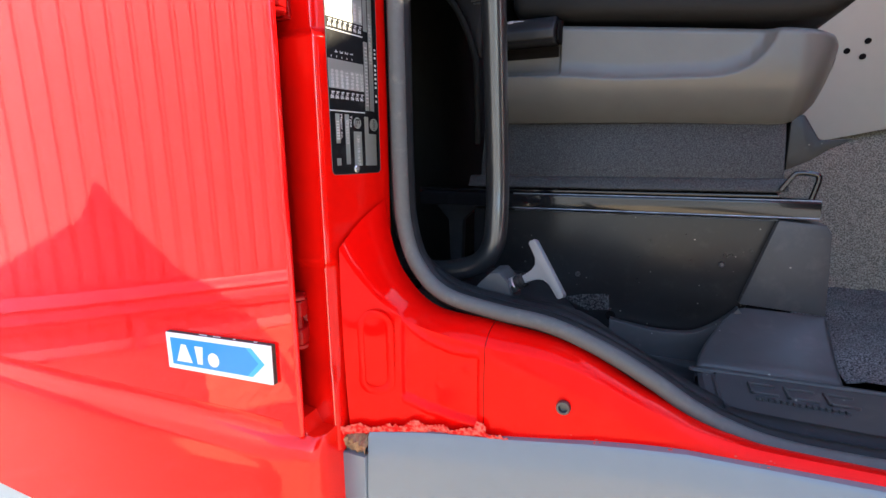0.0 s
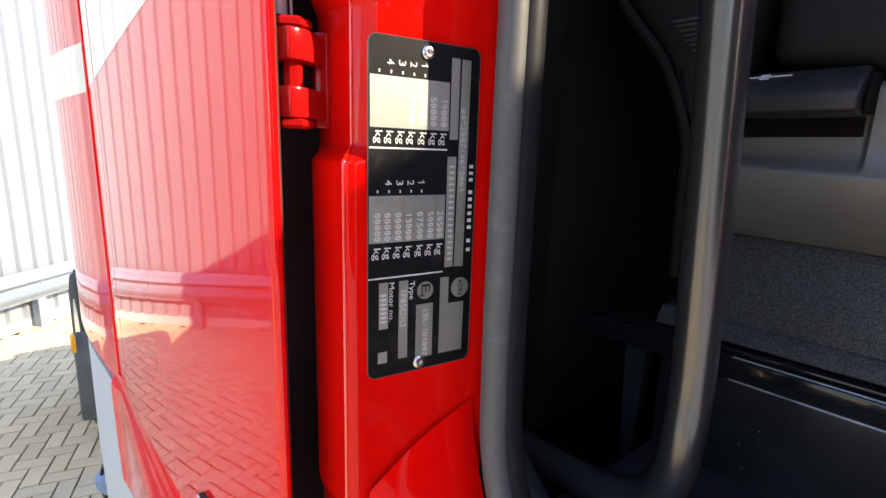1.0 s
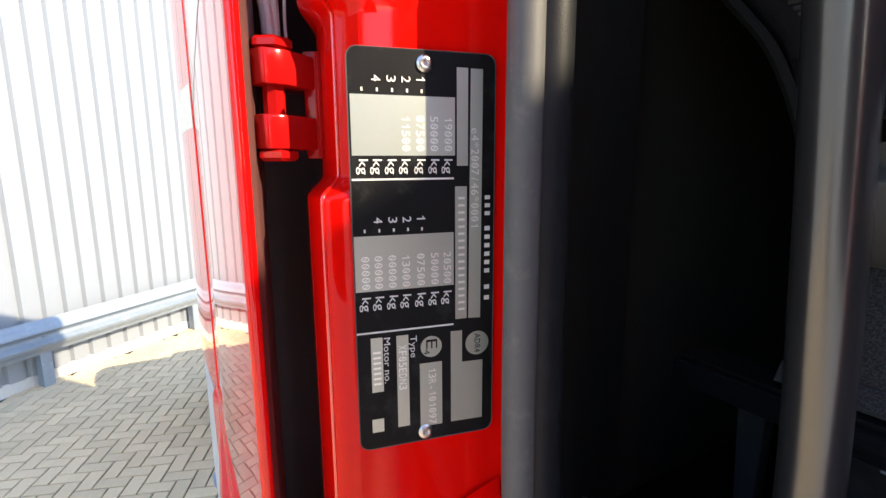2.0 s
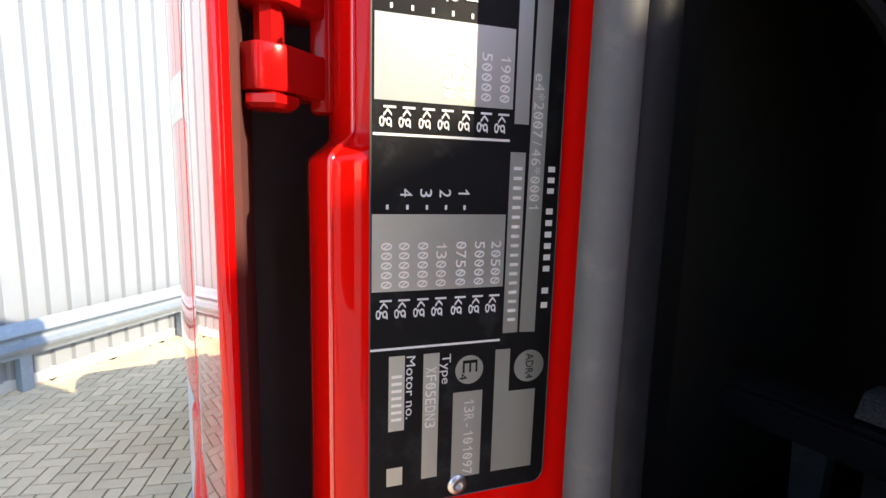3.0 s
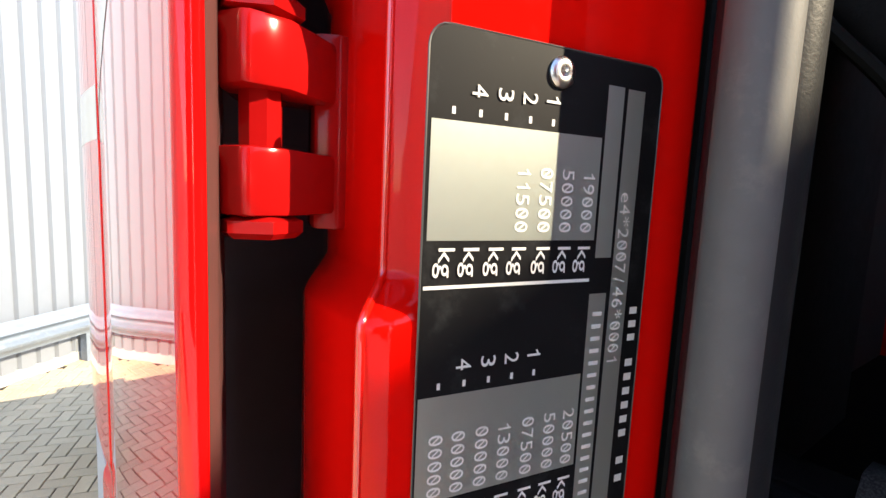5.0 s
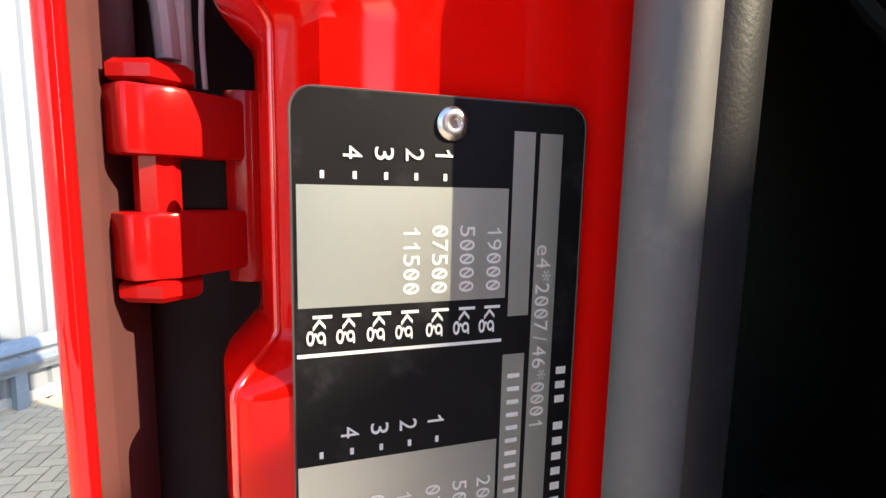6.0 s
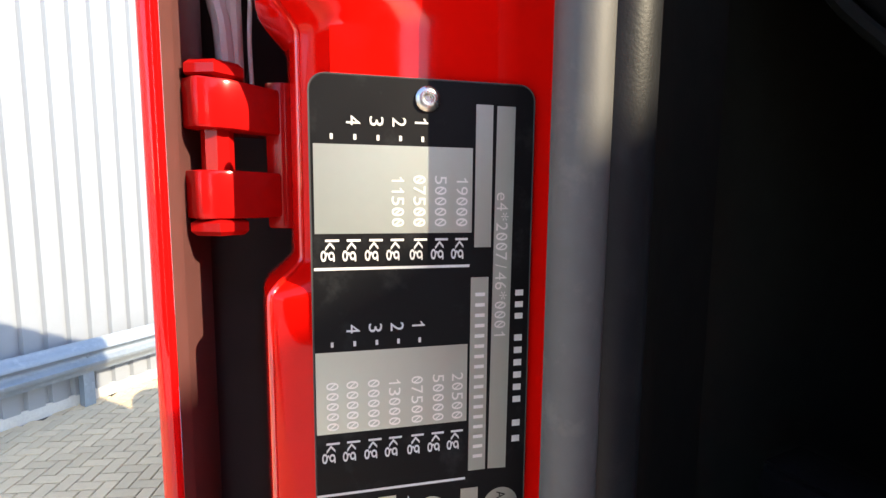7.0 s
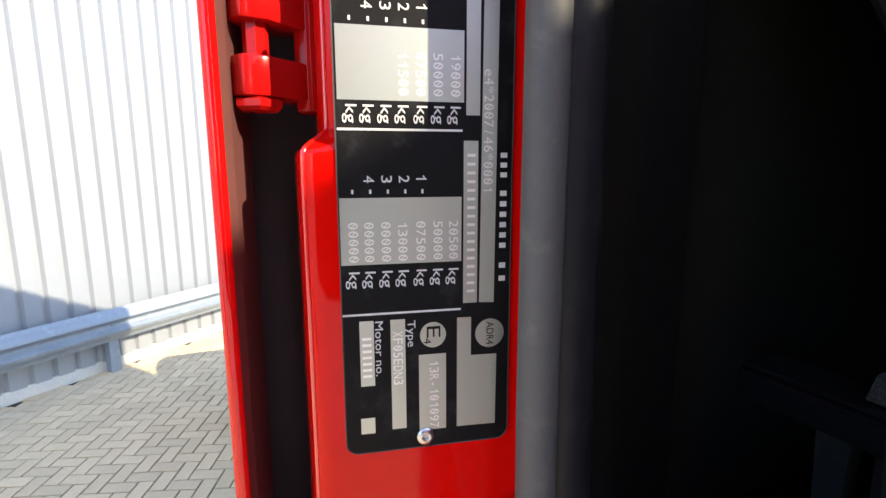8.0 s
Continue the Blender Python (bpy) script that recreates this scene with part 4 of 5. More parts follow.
for u0, u1, v in ((-0.210, -0.176, 0.7385), (-0.199, -0.192, 0.7408), (-0.199, -0.192, 0.7362), (-0.216, -0.211, 0.7372)):
    bm = box(u0, u1, -0.0006, 0.0006, -0.0002, 0.0002)
    moved(bm, Matrix.Translation((0, v, 1.9783 + (v - 0.7385) * 0.763)) @ Matrix.Rotation(radians(37), 4, "X"))
    part("lever_mark", bm, WHITE_VINYL, seat, "small white symbol")
cushion = prism([(-0.20, 1.990), (-0.10, 1.978), (0.02, 1.966), (0.16, 1.950), (0.205, 1.951), (0.232, 1.965), (0.240, 2.000), (0.230, 2.045), (0.19, 2.075), (0.10, 2.090), (-0.20, 2.100)], "y", 0.752, 1.285, 0.022, 4)
part("cushion", cushion, SEAT_FABRIC, seat, "black fabric seat cushion")
back = prism([(-0.236, 1.923), (-0.267, 1.996), (-0.312, 2.054), (-0.360, 2.160), (-0.440, 2.70), (-0.300, 2.70), (-0.220, 2.20), (-0.205, 2.11), (-0.212, 2.03), (-0.222, 1.99)], "y", 0.705, 1.285, 0.012, 3)
part("backrest", back, SEAT_FABRIC, seat, "black fabric backrest")
bm = bmesh.new()
for k in range(7):
    tube([(-0.243 - 0.0035 * k, 0.7036, 2.001 + 0.0043 * k), (-0.228 - 0.001 * k, 0.7036, 2.001 + 0.0043 * k)], 0.0014, 6, bm=bm)
part("rib_patch", bm, BLACK_PLASTIC, seat, "ribbed grip patch")
part("back_bracket", tube(smooth_line([(-0.352, 0.700, 2.135), (-0.312, 0.700, 2.052), (-0.267, 0.700, 1.994), (-0.240, 0.700, 1.930), (-0.236, 0.700, 1.880), (-0.236, 0.705, 1.80)], 5), 0.0045, 8), DARK_TRIM, seat, "black edge of the backrest bracket")

# corner cover, step cover, tread plate
cc = prism([(0.141, 1.572), (0.244, 1.566), (0.242, 1.615), (0.238, 1.679), (0.231, 1.690), (0.177, 1.695)], "y", 0.752, 0.83, 0.004)
part("corner_cover", cc, BLACK_PLASTIC, truck, "dark grey plastic corner cover of the seat box")
rows = []
for k in range(11):
    f = k / 10
    y, zz = 0.654 + 0.100 * f, 1.517 + 0.049 * f ** 1.25
    x0 = 0.091 + 0.050 * f ** 1.6
    x1 = 0.240 + 0.004 * f
    rows.append([(x0 - 0.007, y, zz - 0.05), (x0 - 0.005, y, zz - 0.006), (x0 - 0.002, y, zz - 0.0015), (x0 + 0.004, y, zz), (0.15, y, zz + 0.0015), (x1 - 0.004, y, zz), (x1, y, zz - 0.002), (x1 + 0.003, y, zz - 0.008), (x1 + 0.006, y, zz - 0.05)])
rows.insert(0, [(x, 0.6515, z - 0.0025) for x, _, z in rows[0]])
rows.insert(0, [(x, 0.6505, z - 0.014) for x, _, z in rows[1]])
part("step_cover", loft(rows), BLACK_PLASTIC, truck, "worn black plastic step cover", sharp=50)
arc = [(p.x, p.z) for p in smooth_line([(-0.03, 0, 1.530), (-0.012, 0, 1.526), (0.036, 0, 1.520), (0.080, 0, 1.522), (0.106, 0, 1.534), (0.130, 0, 1.555), (0.1410, 0, 1.5680)], 6)]
part("arch_panel", prism(arc + [(0.160, 1.540), (0.150, 1.462), (-0.03, 1.462)], "y", 0.744, 0.760, 0.0012), BLACK_PLASTIC, truck, "scuffed grey-black arch panel under the seat box")
part("corner_ledge", box(-0.01, 0.135, 0.600, 0.7435, 1.462, 1.4815, 0.003), BLACK_PLASTIC, truck, "worn plastic ledge beside the step cover")
label = part("torn_label", flat_face([(-0.104, 0.7608, 1.5525), (-0.066, 0.7608, 1.5345), (-0.032, 0.7608, 1.5400), (-0.034, 0.7608, 1.5662), (-0.080, 0.7608, 1.5600)]), LABEL_BITS, seat_box, "torn remains of a dark label")
part("drain_hole", lathe([(0.0075, 0.0), (0.0075, 0.0008), (0.0, 0.0008)], (-0.0300, 0.7626, 1.5300), (0, -1, 0), 16), SHADE_AND_BLACK, seat_box)
rows = []
for x, e in ((0.086, 0.0), (0.091, 1.0), (0.60, 1.0)):
    rows.append([(x, 0.522, 1.498 + 0.004 * e), (x, 0.530, 1.5055 + 0.004 * e), (x, 0.60, 1.508 + 0.004 * e), (x, 0.6500, 1.510 + 0.004 * e), (x + 0.01, 0.660, 1.500)])
tread = part("tread_plate", loft(rows), BLACK_PLASTIC, truck, "black moulded tread plate with raised border and plain emblem bars")
border = smooth_line([(0.60, 0.535, 1.5105), (0.15, 0.536, 1.5105), (0.120, 0.540, 1.511), (0.106, 0.560, 1.512), (0.103, 0.600, 1.5125), (0.104, 0.628, 1.5135), (0.116, 0.638, 1.5140), (0.60, 0.643, 1.5145)], 6)
part("raised_border", tube(border, 0.0024, 8), BLACK_PLASTIC, tread)
for x0, x1 in ((0.138, 0.166), (0.174, 0.204), (0.212, 0.240)):
    bm = box(x0, x1, 0.594, 0.5975, 1.511, 1.5150, 0.0008, 1)
    box(x0, x1, 0.6165, 0.620, 1.511, 1.5158, 0.0008, 1, bm)
    box(x0, x0 + 0.004, 0.594, 0.620, 1.511, 1.5155, 0.0008, 1, bm)
    part("emblem_bar", bm, BLACK_PLASTIC, tread)
for k in range(15):
    part("emblem_bar", box(0.142 + k * 0.0058, 0.1458 + k * 0.0058, 0.579, 0.5845, 1.5105, 1.5145), BLACK_PLASTIC, tread)

part("seat_bracket", prism([(0.186, 1.758), (0.186, 1.836), (0.202, 1.834), (0.222, 1.800), (0.262, 1.802), (0.236, 1.788), (0.214, 1.772)], "y", 0.80, 1.24, 0.004), BLACK_TRIM, seat, "black moulded bracket beside the seat plinth")
# thin bright strips stand for the highlights on these edges
part("rail_glint", tube([(-0.19, 0.7512, 1.6985), (0.221, 0.7512, 1.6985)], 0.0011, 8), EDGE_GLINT, slide, "bright strip painting the highlight on the lower edge")
part("rail_glint", tube([(-0.19, 0.7526, 1.7215), (0.221, 0.7526, 1.7215)], 0.0009, 8), EDGE_GLINT, slide, "bright strip painting the highlight on the upper edge")
part("box_glint", tube([(-0.19, 0.7622, 1.6935), (0.180, 0.7622, 1.6935)], 0.0009, 8), EDGE_GLINT, seat_box, "bright strip painting the highlight on the upper edge")

# floor carpet and tunnel beyond
rows = []
for i, x in enumerate(np.linspace(0.262, 0.75, 26)):
    rows.append([(x, y, 1.485 + 0.02 * min(1, (y - 0.60) * 6) + 0.010 * noise.noise((x * 14, y * 14, 1.0)) + 0.006 * noise.noise((x * 40, y * 40, 4.0))) for y in np.linspace(0.705, 1.20, 26)])
mat_ob = part("floor_mat", loft(rows), CARPET)
tagged(mat_ob, "rumpled grey carpet mat on the cab floor", "mat")
rows = []
for x in np.linspace(0.20, 0.95, 12):
    rows.append([(x, 1.16, 1.46), (x, 1.20, 1.55), (x, 1.27, 1.72), (x, 1.34, 1.86 - 0.02 + 0.13 * (x - 0.25)), (x, 1.42, 1.90 + 0.13 * (x - 0.25)), (x, 2.0, 1.92)])
part("engine_tunnel", loft(rows), TUNNEL_VINYL, truck, "grained brown vinyl engine tunnel cover")
bp = part("console_panel", prism([(0.24, 1.80), (0.33, 1.80), (0.95, 1.93), (0.95, 2.6), (0.24, 2.6)], "y", 1.30, 1.34, 0.004), BEIGE, truck, "beige moulded console panel with screw holes")
for x, z in ((0.372, 1.988), (0.405, 2.005), (0.400, 1.975)):
    part("screw_hole", lathe([(0.006, 0.0), (0.006, 0.0012), (0.0, 0.0012)], (x, 1.2998, z), (0, -1, 0), 12), SHADE_AND_BLACK, bp)
# pedestal stem deep behind the rail
part("belt_stalk", prism([(-0.335, 1.50), (-0.318, 1.50), (-0.312, 1.66), (-0.285, 1.685), (-0.285, 1.70), (-0.365, 1.70), (-0.365, 1.685), (-0.342, 1.66)], "y", 0.84, 0.86, 0.003), BLACK_PLASTIC, truck, "dark belt stalk beside the seat")

# ---- type plate ----
P_A, P_U = Vector((-0.2886, 0.4019, 1.767)), Vector((0.1747, 0.9846, 0)).normalized()
P_N = Vector((P_U.y, -P_U.x, 0))


def on_plate(u, v, d=0.0):
    """A place on the type plate: millimetres across and up, and proud of the pillar."""
    return P_A + P_U * (u / 1000) + Vector((0, 0, v / 1000)) + P_N * (0.0006 + d / 1000)


def rounded(w0, w1, h0, h1, r, n=5):
    pts = []
    for cx, cy, a in ((w1 - r, h1 - r, 0), (w0 + r, h1 - r, 90), (w0 + r, h0 + r, 180), (w1 - r, h0 + r, 270)):
        pts += [(cx + r * math.cos(radians(a + 90 * k / n)), cy + r * math.sin(radians(a + 90 * k / n))) for k in range(n + 1)]
    return pts


PW, PH = 73.8, 203.0
bm = bmesh.new()
ring = rounded(-0.6, PW, -0.5, PH, 5.0)
loft([[on_plate(u, v, d) for u, v in ring] for d in (-0.4, 0.5, 0.7)], close=True, bm=bm)
bm.verts.ensure_lookup_table()
bm.faces.new(list(bm.verts)[-len(ring):])
plate = part("type_plate", bm, PLATE_BLACK, truck, "black and silver riveted type plate on the door pillar", sharp=30)
rim = [on_plate(u, v, 0.45) for u, v in rounded(-0.9, PW + 0.3, -0.8, PH + 0.3, 5.2)]
part("plate_edge", tube(rim + rim[:1], 0.0003, 6, caps=False), DARK_ZINC, plate, "bare aluminium edge")


def field(corners, mat, name="silver_field", d=0.85):
    bm = bmesh.new()
    bm.faces.new([bm.verts.new(on_plate(u, v, d)) for u, v in corners])
    return part(name, bm, mat, plate)


def rect(u0, u1, v0, v1, mat=None, name="silver_field", d=0.85):
    return field([(u0, v0), (u1, v0), (u1, v1), (u0, v1)], mat or PLATE_SILVER, name, d)


GLYPHS = {}


def glyph_points(text):
    """The built-in font's outlines of a text, as vertices and faces, scaled to a unit box."""
    if text == "1":
        GLYPHS[text] = ([Vector(q) for q in ((0.26, 0, 0), (0.38, 0, 0), (0.38, 0.7, 0), (0.29, 0.7, 0), (0.26, 0.62, 0), (0.06, 0.52, 0), (0.06, 0.43, 0), (0.26, 0.52, 0))], [[0, 1, 2, 3, 4, 7], [4, 5, 6, 7]])
    if text not in GLYPHS:
        cu = bpy.data.curves.new("glyph", "FONT")
        cu.body, cu.resolution_u = text, 3
        tmp = new("glyph", cu)
        bpy.context.view_layer.update()
        me = bpy.data.meshes.new_from_object(tmp.evaluated_get(bpy.context.evaluated_depsgraph_get()))
        co = [v.co.copy() for v in me.vertices]
        faces = [list(p.vertices) for p in me.polygons]
        bpy.data.objects.remove(tmp), bpy.data.curves.remove(cu), bpy.data.meshes.remove(me)
        GLYPHS[text] = (co, faces)
    return GLYPHS[text]


def letters(text, u, v_top, length, height, mat, cap="H", d=1.05, name="lettering"):
    """Writing that reads downwards: its first letter at v_top, its feet on the left, length down, height across (millimetres)."""
    co, faces = glyph_points(text)
    capped, _ = glyph_points(cap)
    x0, x1 = min(c.x for c in co), max(c.x for c in co)
    y1 = max(c.y for c in capped)
    bm = bmesh.new()
    vs = [bm.verts.new(on_plate(u + height * c.y / y1, v_top - length * (c.x - x0) / (x1 - x0), d)) for c in co]
    for f in faces:
        try:
            bm.faces.new([vs[i] for i in f])
        except ValueError:
            pass
    return part(name, bm, mat, plate, loose=True)


def columns(text, u, v_top, length, height, mat, d=1.05):
    """Stamped figures at an even pitch, each a mesh of its own."""
    step = length / len(text)
    cap = max(q.y for q in glyph_points("0")[0])
    for k, ch in enumerate(text):
        bm = bmesh.new()
        co, faces = glyph_points(ch)
        x0, x1 = min(q.x for q in co), max(q.x for q in co)
        w = step * (0.80 if ch not in "1-/" else 0.42)
        top = v_top - k * step - (step - w) / 2
        vs = [bm.verts.new(on_plate(u + height * q.y / cap, top - w * (q.x - x0) / max(1e-6, x1 - x0), d)) for q in co]
        for f in faces:
            try:
                bm.faces.new([vs[i] for i in f])
            except ValueError:
                pass
        if ch == "0":
            a, b, t = (u + height * 0.25, top - w * 0.78), (u + height * 0.75, top - w * 0.22), height * 0.07
            bm.faces.new([bm.verts.new(on_plate(p, q, d)) for p, q in ((a[0], a[1] + t), (a[0], a[1] - t), (b[0], b[1] - t), (b[0], b[1] + t))])
        part("digit", bm, mat, plate, loose=True)


def bars(count, u, v_top, length, height, mat, d=1.05, fill=0.6):
    """Plain bars in place of a name or a number that is not lettered."""
    step = length / count
    for k in range(count):
        v = v_top - k * step
        bm = bmesh.new()
        bm.faces.new([bm.verts.new(on_plate(p, q, d)) for p, q in ((u, v), (u + height, v), (u + height, v - step * fill), (u, v - step * fill))])
        part("plain_bar", bm, mat, plate)


rect(0.2, 52.2, 153.4, 181.8)
rect(-0.4, 51.3, 86.0, 114.2)
rect(53.2, 59.2, 148.3, 196.2)
field([(60.6, 196.0), (67.2, 196.0), (66.5, 66.4), (59.6, 66.8)], PLATE_SILVER)
rect(52.2, 58.6, 66.8, 137.8)
rect(-0.2, 51.6, 141.5, 142.4, PRINT_SILVER, "printed_line")
rect(-0.8, 51.1, 63.7, 64.6, PRINT_SILVER, "printed_line")
rect(6.2, 12.3, 31.4, 61.2)
rect(19.6, 26.0, 9.6, 61.1)
rect(32.0, 44.4, 7.5, 44.0)
field([(49.5, 7.6), (68.0, 7.2), (68.2, 41.8), (56.0, 42.0), (56.0, 60.1), (49.5, 60.2)], PLATE_SILVER)
rect(5.7, 11.9, 8.7, 16.2)
field([(38.5 + 5.9 * math.cos(a), 53.0 + 5.9 * math.sin(a)) for a in np.linspace(0, 2 * math.pi, 28)[:-1]], PLATE_SILVER, "silver_disc")
field([(64.8 + 6.8 * math.cos(a), 52.0 + 6.8 * math.sin(a)) for a in np.linspace(0, 2 * math.pi, 28)[:-1]], PLATE_SILVER, "silver_disc")
letters("E", 35.6, 57.0, 5.2, 6.2, PLATE_BLACK, "E")
letters("4", 34.2, 51.6, 2.6, 3.4, PLATE_BLACK, "4")
letters("ADR4", 63.2, 57.4, 10.8, 3.4, PLATE_BLACK)
COLS = (46.2, 39.2, 32.0, 24.2, 17.2, 10.0, 3.2)
for top, v_kg in ((189.2, 151.6), (121.8, 83.0)):
    shift = 0.8 if top > 150 else 0.0
    for k, u in enumerate(COLS):
        letters("kg", u - 0.6 + shift, v_kg, 7.2, 4.4, PRINT_SILVER, "k")
    for k, ch in enumerate("1234"):
        letters(ch, COLS[2] - 0.4 + shift - 7.3 * k, top + 1.5, 2.9 if ch != "1" else 1.7, 4.4, PRINT_SILVER, ch)
    for k in range(5):
        rect(33.8 + shift - 7.3 * k, 34.7 + shift - 7.3 * k, top - 5.9, top - 4.2, PRINT_SILVER, "dash")
for u, text in zip((46.6, 39.2, 32.0, 24.8), ("19000", "50000", "07500", "11500")):
    columns(text, u, 172.8, 17.6, 4.0, PRINT_DARK)
for u, text in zip((45.8, 38.9, 31.4, 23.6, 16.5, 9.4, 2.9), ("20500", "50000", "07500", "13000", "00000", "00000", "00000")):
    columns(text, u, 104.4, 17.6, 4.0, PRINT_DARK)
columns("e4*2007/46*0001", 61.0, 167.5, 52.0, 4.2, PRINT_DARK)
bars(17, 53.8, 132.4, 63.2, 3.6, PRINT_DARK, fill=0.34)
bars(3, 68.6, 132.9, 12.6, 3.0, PRINT_SILVER, fill=0.50)
bars(6, 68.6, 116.6, 27.6, 3.0, PRINT_SILVER, fill=0.50)
bars(2, 68.6, 84.6, 12.0, 3.0, PRINT_SILVER, fill=0.40)
letters("Motor no.", 12.9, 60.8, 25.0, 3.4, PRINT_SILVER, "M")
letters("Type", 27.1, 60.3, 12.0, 3.4, PRINT_SILVER, "T")
bars(7, 7.2, 53.8, 20.0, 4.0, PRINT_DARK, fill=0.42)
columns("XF05EDN3", 20.6, 56.0, 25.4, 4.2, PRINT_DARK)
columns("13R-101097", 36.8, 41.4, 33.4, 4.2, PRINT_DARK)
for u, v in ((36.7, 197.0), (34.9, 4.4)):
    part("rivet", lathe([(0.0041, -0.0003), (0.0041, 0.0006), (0.0034, 0.0013), (0.0022, 0.0016), (0.0014, 0.0014), (0.0012, 0.0002), (0.0, 0.0002)], on_plate(u, v, 0.7), P_N, 22), STEEL, plate, "steel blind rivet")

# ---- chassis behind the cab ----
part("chassis_frame", box(-4.40, CAB_X0 + 0.1, 1.0, 1.9, 0.62, 0.97, 0.02), SHADE_AND_BLACK, truck, "black chassis frame")
for y0, y1 in ((0.415, 0.98), (1.95, 2.45)):
    hub = (-4.00, (y0 + y1) / 2, 0.52)
    rows = []
    prof = [(0.33, 0.03), (0.45, 0.0), (0.495, 0.015), (0.515, 0.06), (0.518, 0.5), (0.515, 0.94), (0.495, 0.985), (0.45, 1.0), (0.33, 0.97)]
    bm = bmesh.new()
    sides = 48
    for r, f in prof:
        rows.append([(hub[0] + r * math.cos(2 * math.pi * j / sides), y0 + 0.02 + (y1 - y0 - 0.04) * f, hub[2] + r * math.sin(2 * math.pi * j / sides)) for j in range(sides)])
    loft(rows, close=True, bm=bm)
    wheel = part("wheel", bm, TYRE, truck, "black truck tyre")
    bm = bmesh.new()
    for j in range(52):
        a = 2 * math.pi * j / 52
        for f in (0.06, 0.30, 0.54, 0.78):
            b = box(-0.022, 0.022, y0 + 0.02 + (y1 - y0 - 0.04) * f, y0 + 0.02 + (y1 - y0 - 0.04) * (f + 0.20), 0.510, 0.532, 0.003, 1)
            moved(b, Matrix.Translation((hub[0], 0, hub[2])) @ Matrix.Rotation(a + (0.06 if f in (0.30, 0.78) else 0), 4, "Y"))
            join(bm, b)
    tagged(part("tread_pattern", bm, TYRE, wheel, "worn tread pattern"), kind="stuff")
    part("rim", lathe([(0.33, 0.0), (0.31, 0.03), (0.20, 0.06), (0.19, 0.16), (0.0, 0.16)], (hub[0], y0 + 0.03, hub[2]), (0, 1, 0), 28), STEEL, wheel)
    # mudguard: front quarter shell with an outer flange
    rows = []
    for a in np.linspace(214, 152, 24):
        r = 0.56
        ca, sa = math.cos(radians(a)), math.sin(radians(a))
        rows.append([(hub[0] - (-1) * 0 + (r + d) * -ca * 1.0, y, hub[2] + (r + d) * sa) for y, d in ((y0 - 0.020, -0.09), (y0 - 0.030, -0.02), (y0 - 0.025, 0.008), (y0 - 0.005, 0.014), (y1, 0.012), (y1, 0.0), (y0, 0.0), (y0 - 0.010, -0.09))])
    bm = loft(rows, close=True)
    vs = list(bm.verts)
    bm.faces.new(vs[:8]), bm.faces.new(vs[-8:])
    guard = part("mudguard", bm, MUD_PLASTIC, truck, "grey-black plastic mudguard with an amber side marker", sharp=45)
    part("side_marker", box(hub[0] + 0.585, hub[0] + 0.612, y0 - 0.042, y0 - 0.018, 0.70, 0.81, 0.005), AMBER, guard, "amber side marker lens")
# pale box edge, couplings and the grey skirt below the ledge
rows = []
for x in np.linspace(-1.52, -0.305, 30):
    y = skin(min(x, -0.345)) + 0.003 + 0.012 * ease((-1.35 - x) / 0.3)
    top = 1.268 + 0.180 * ease((-1.09 - x) / 0.06)
    rows.append([(x, y + 0.02, top), (x, y, top), (x, y - 0.002, 1.15), (x, y + 0.003, 0.90), (x, y + 0.010, 0.885), (x, y + 0.03, 0.885)])
bm = loft(rows, close=True)
vs = list(bm.verts)
bm.faces.new(vs[:6]), bm.faces.new(vs[-6:])
part("side_skirt", bm, PALE_GREY, truck, "pale grey skirt under the red ledge", sharp=45)
part("battery_cover", box(-2.55, -1.85, 0.405, 0.80, 0.55, 1.06, 0.02), PALE_GREY, truck, "pale grey box behind the cab")
for x, y, z, r, m in ((-1.69, 0.362, 0.880, 0.034, BLUE_CAP), (-1.69, 0.384, 0.990, 0.018, TEAL), (-1.72, 0.372, 1.020, 0.022, RUBBER)):
    part("coupling", lathe([(0.0, r * 1.3), (r * 0.7, r * 1.2), (r, r * 0.5), (r, -r * 0.6), (r * 0.6, -r * 1.2), (0.0, -r * 1.2)], (x, y, z), (0.2, -0.5, 1), 8), m, truck, "coloured plastic coupling cap")
part("cable_loop", tube(smooth_line([(-1.70, 0.39, 0.96), (-1.68, 0.350, 0.94), (-1.70, 0.342, 0.86), (-1.74, 0.36, 0.79), (-1.78, 0.42, 0.77)], 8), 0.006, 8), RUBBER, truck, "black cable loop")
part("cable", tube(smooth_line([(-1.76, 0.39, 1.13), (-1.75, 0.378, 1.07), (-1.73, 0.372, 1.02), (-1.70, 0.39, 0.93)], 8), 0.005, 8), RUBBER, truck, "black cable")

# ---- herringbone paving, each brick on its own ----
random.seed(11)
PX, PY = Vector((math.cos(PAVE_TURN), math.sin(PAVE_TURN), 0)), Vector((-math.sin(PAVE_TURN), math.cos(PAVE_TURN), 0))
PAVE_O = Vector((-3.977, -0.340, 0))


def brick_points(w, l, h=0.05, g=0.0046, c=0.003):
    """Corners of a paver with chamfered top edges, about its middle."""
    a, b = l / 2 - g, w / 2 - g
    low = [(-a, -b, -h), (a, -b, -h), (a, b, -h), (-a, b, -h)]
    rim = [(-a, -b, -c), (a, -b, -c), (a, b, -c), (-a, b, -c)]
    top = [(-a + c, -b + c, 0), (a - c, -b + c, 0), (a - c, b - c, 0), (-a + c, b - c, 0)]
    return low + rim + top


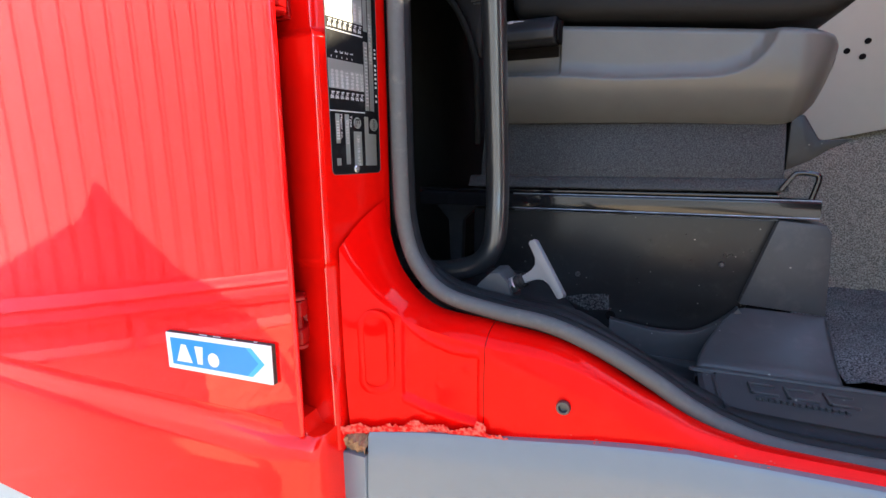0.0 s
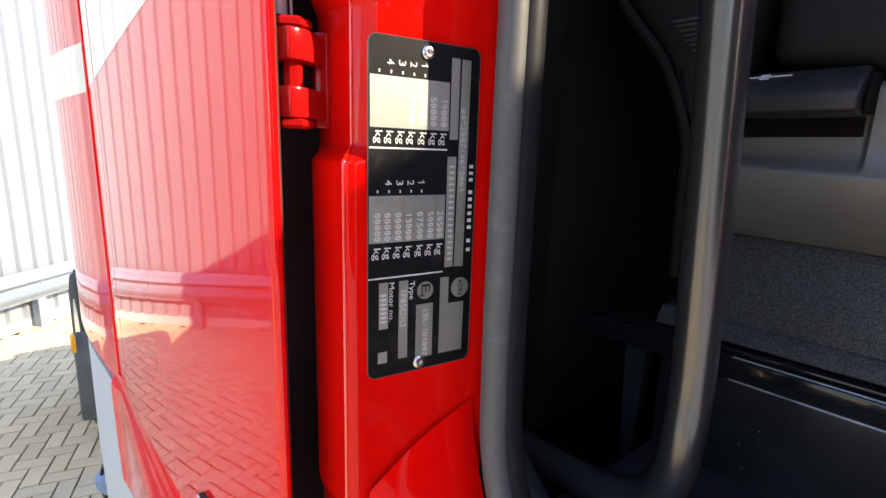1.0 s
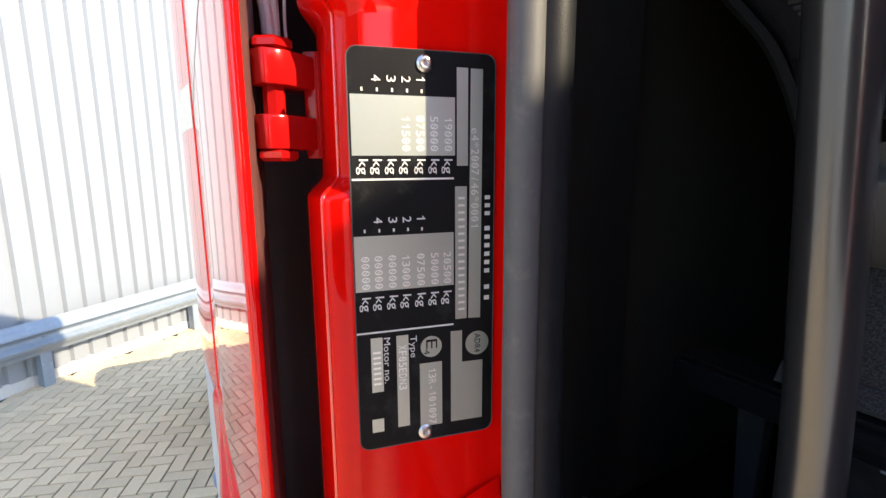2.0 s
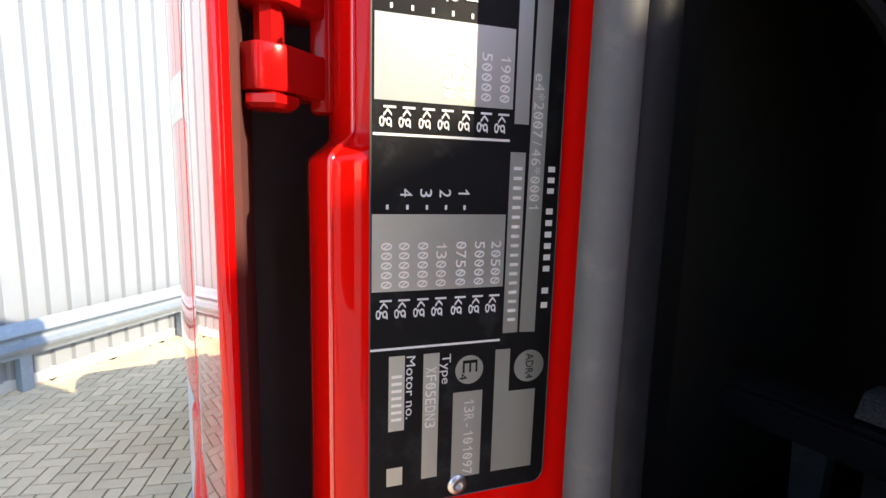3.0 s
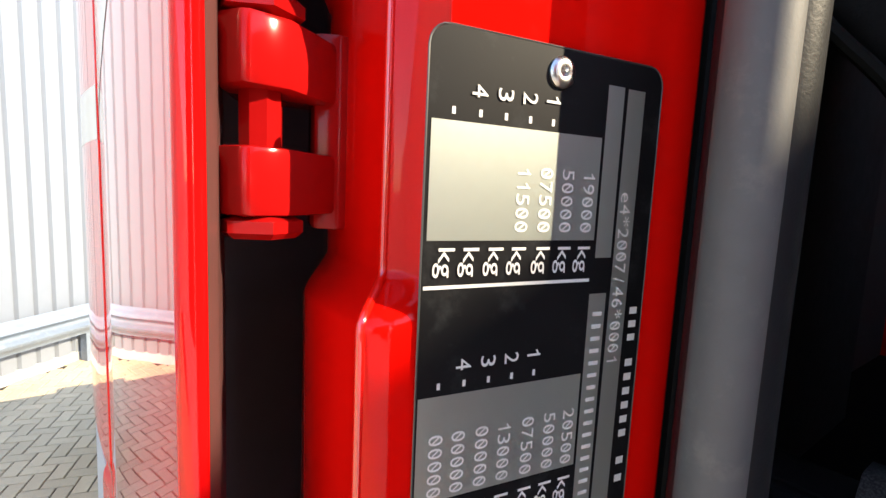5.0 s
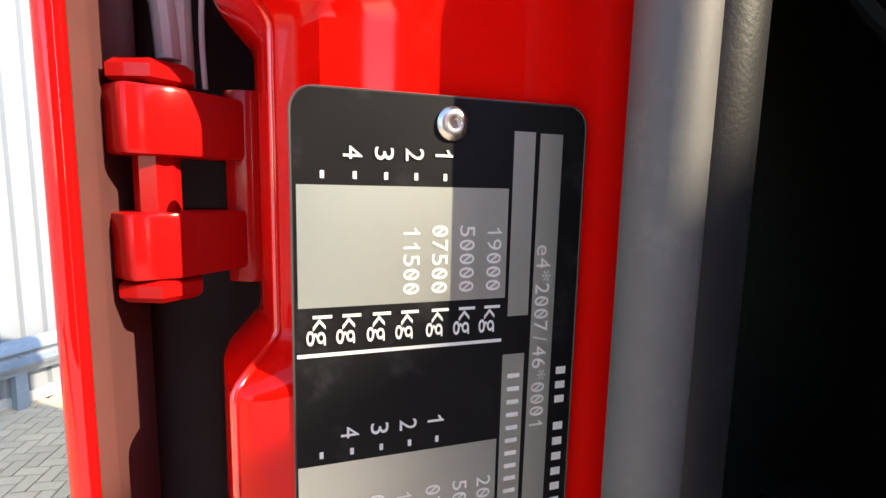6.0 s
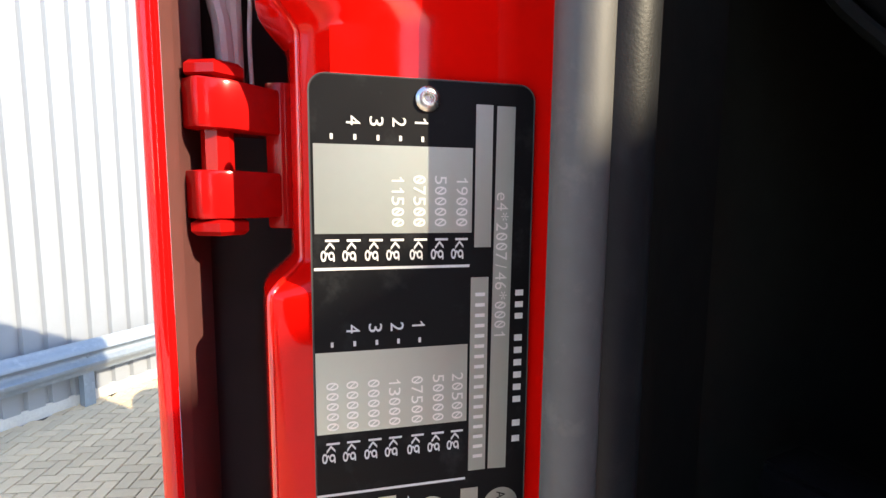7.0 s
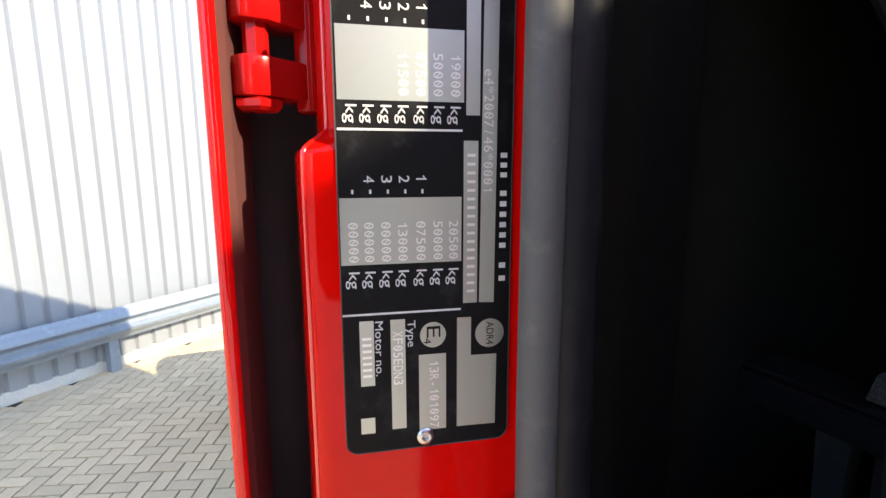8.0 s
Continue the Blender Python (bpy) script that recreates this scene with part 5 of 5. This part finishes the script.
BRICK_FACES = [(0, 1, 5, 4), (1, 2, 6, 5), (2, 3, 7, 6), (3, 0, 4, 7), (4, 5, 9, 8), (5, 6, 10, 9), (6, 7, 11, 10), (7, 4, 8, 11), (8, 9, 10, 11)]
brick_mesh = bpy.data.meshes.new("brick")
brick_mesh.from_pydata(brick_points(PAVE_W, 2 * PAVE_W), [], BRICK_FACES)
brick_mesh.materials.append(PAVER)
spots = []
for i in range(-70, 74):
    for j in range(-70, 74):
        c = (i - j) % 4
        if c == 0:
            p, turn = PAVE_O + PX * ((i + 1) * PAVE_W) + PY * ((j + 0.5) * PAVE_W), PAVE_TURN
        elif c == 3:
            p, turn = PAVE_O + PX * ((i + 0.5) * PAVE_W) + PY * ((j + 1) * PAVE_W), PAVE_TURN + math.pi / 2
        else:
            continue
        if (p - WALL_AT).dot(WALL_OUT) > 0.025 and p.y < 4.0 and p.x < 2.5:
            spots.append((p, turn))
bed = bmesh.new()
bed.faces.new([bed.verts.new((PAVE_O.x + x, PAVE_O.y + y, -0.012)) for x, y in ((-7, -7), (6.4, -7), (6.4, 4.4), (-7, 4.4))])
part("joint_bed", bed, JOINT, ground, "dark sandy bed between the bricks")
near = sorted(spots, key=lambda q: (q[0] - Vector((-3.6, -0.45, 0))).length)[:300]
chosen = {(round(p.x, 4), round(p.y, 4)) for p, _ in near}
verts, faces = [], []
for p, turn in spots:
    m = Matrix.Translation((p.x, p.y, random.uniform(-0.002, 0.001))) @ Matrix.Rotation(turn + random.gauss(0, 0.006), 4, "Z") @ Matrix.Rotation(random.gauss(0, 0.006), 4, "X")
    if (round(p.x, 4), round(p.y, 4)) in chosen:
        ob = new("brick", brick_mesh)
        ob.parent = ground
        ob.matrix_basis = m
    else:
        k = len(verts)
        verts += [tuple(m @ Vector(v)) for v in brick_points(PAVE_W, 2 * PAVE_W)]
        faces += [tuple(k + q for q in f) for f in BRICK_FACES]
me = bpy.data.meshes.new("paving")
me.from_pydata(verts, [], faces)
me.materials.append(PAVER)
rest = new("paving", me)
rest.parent = ground
tagged(rest, "grey herringbone brick paving", kind="stuff")
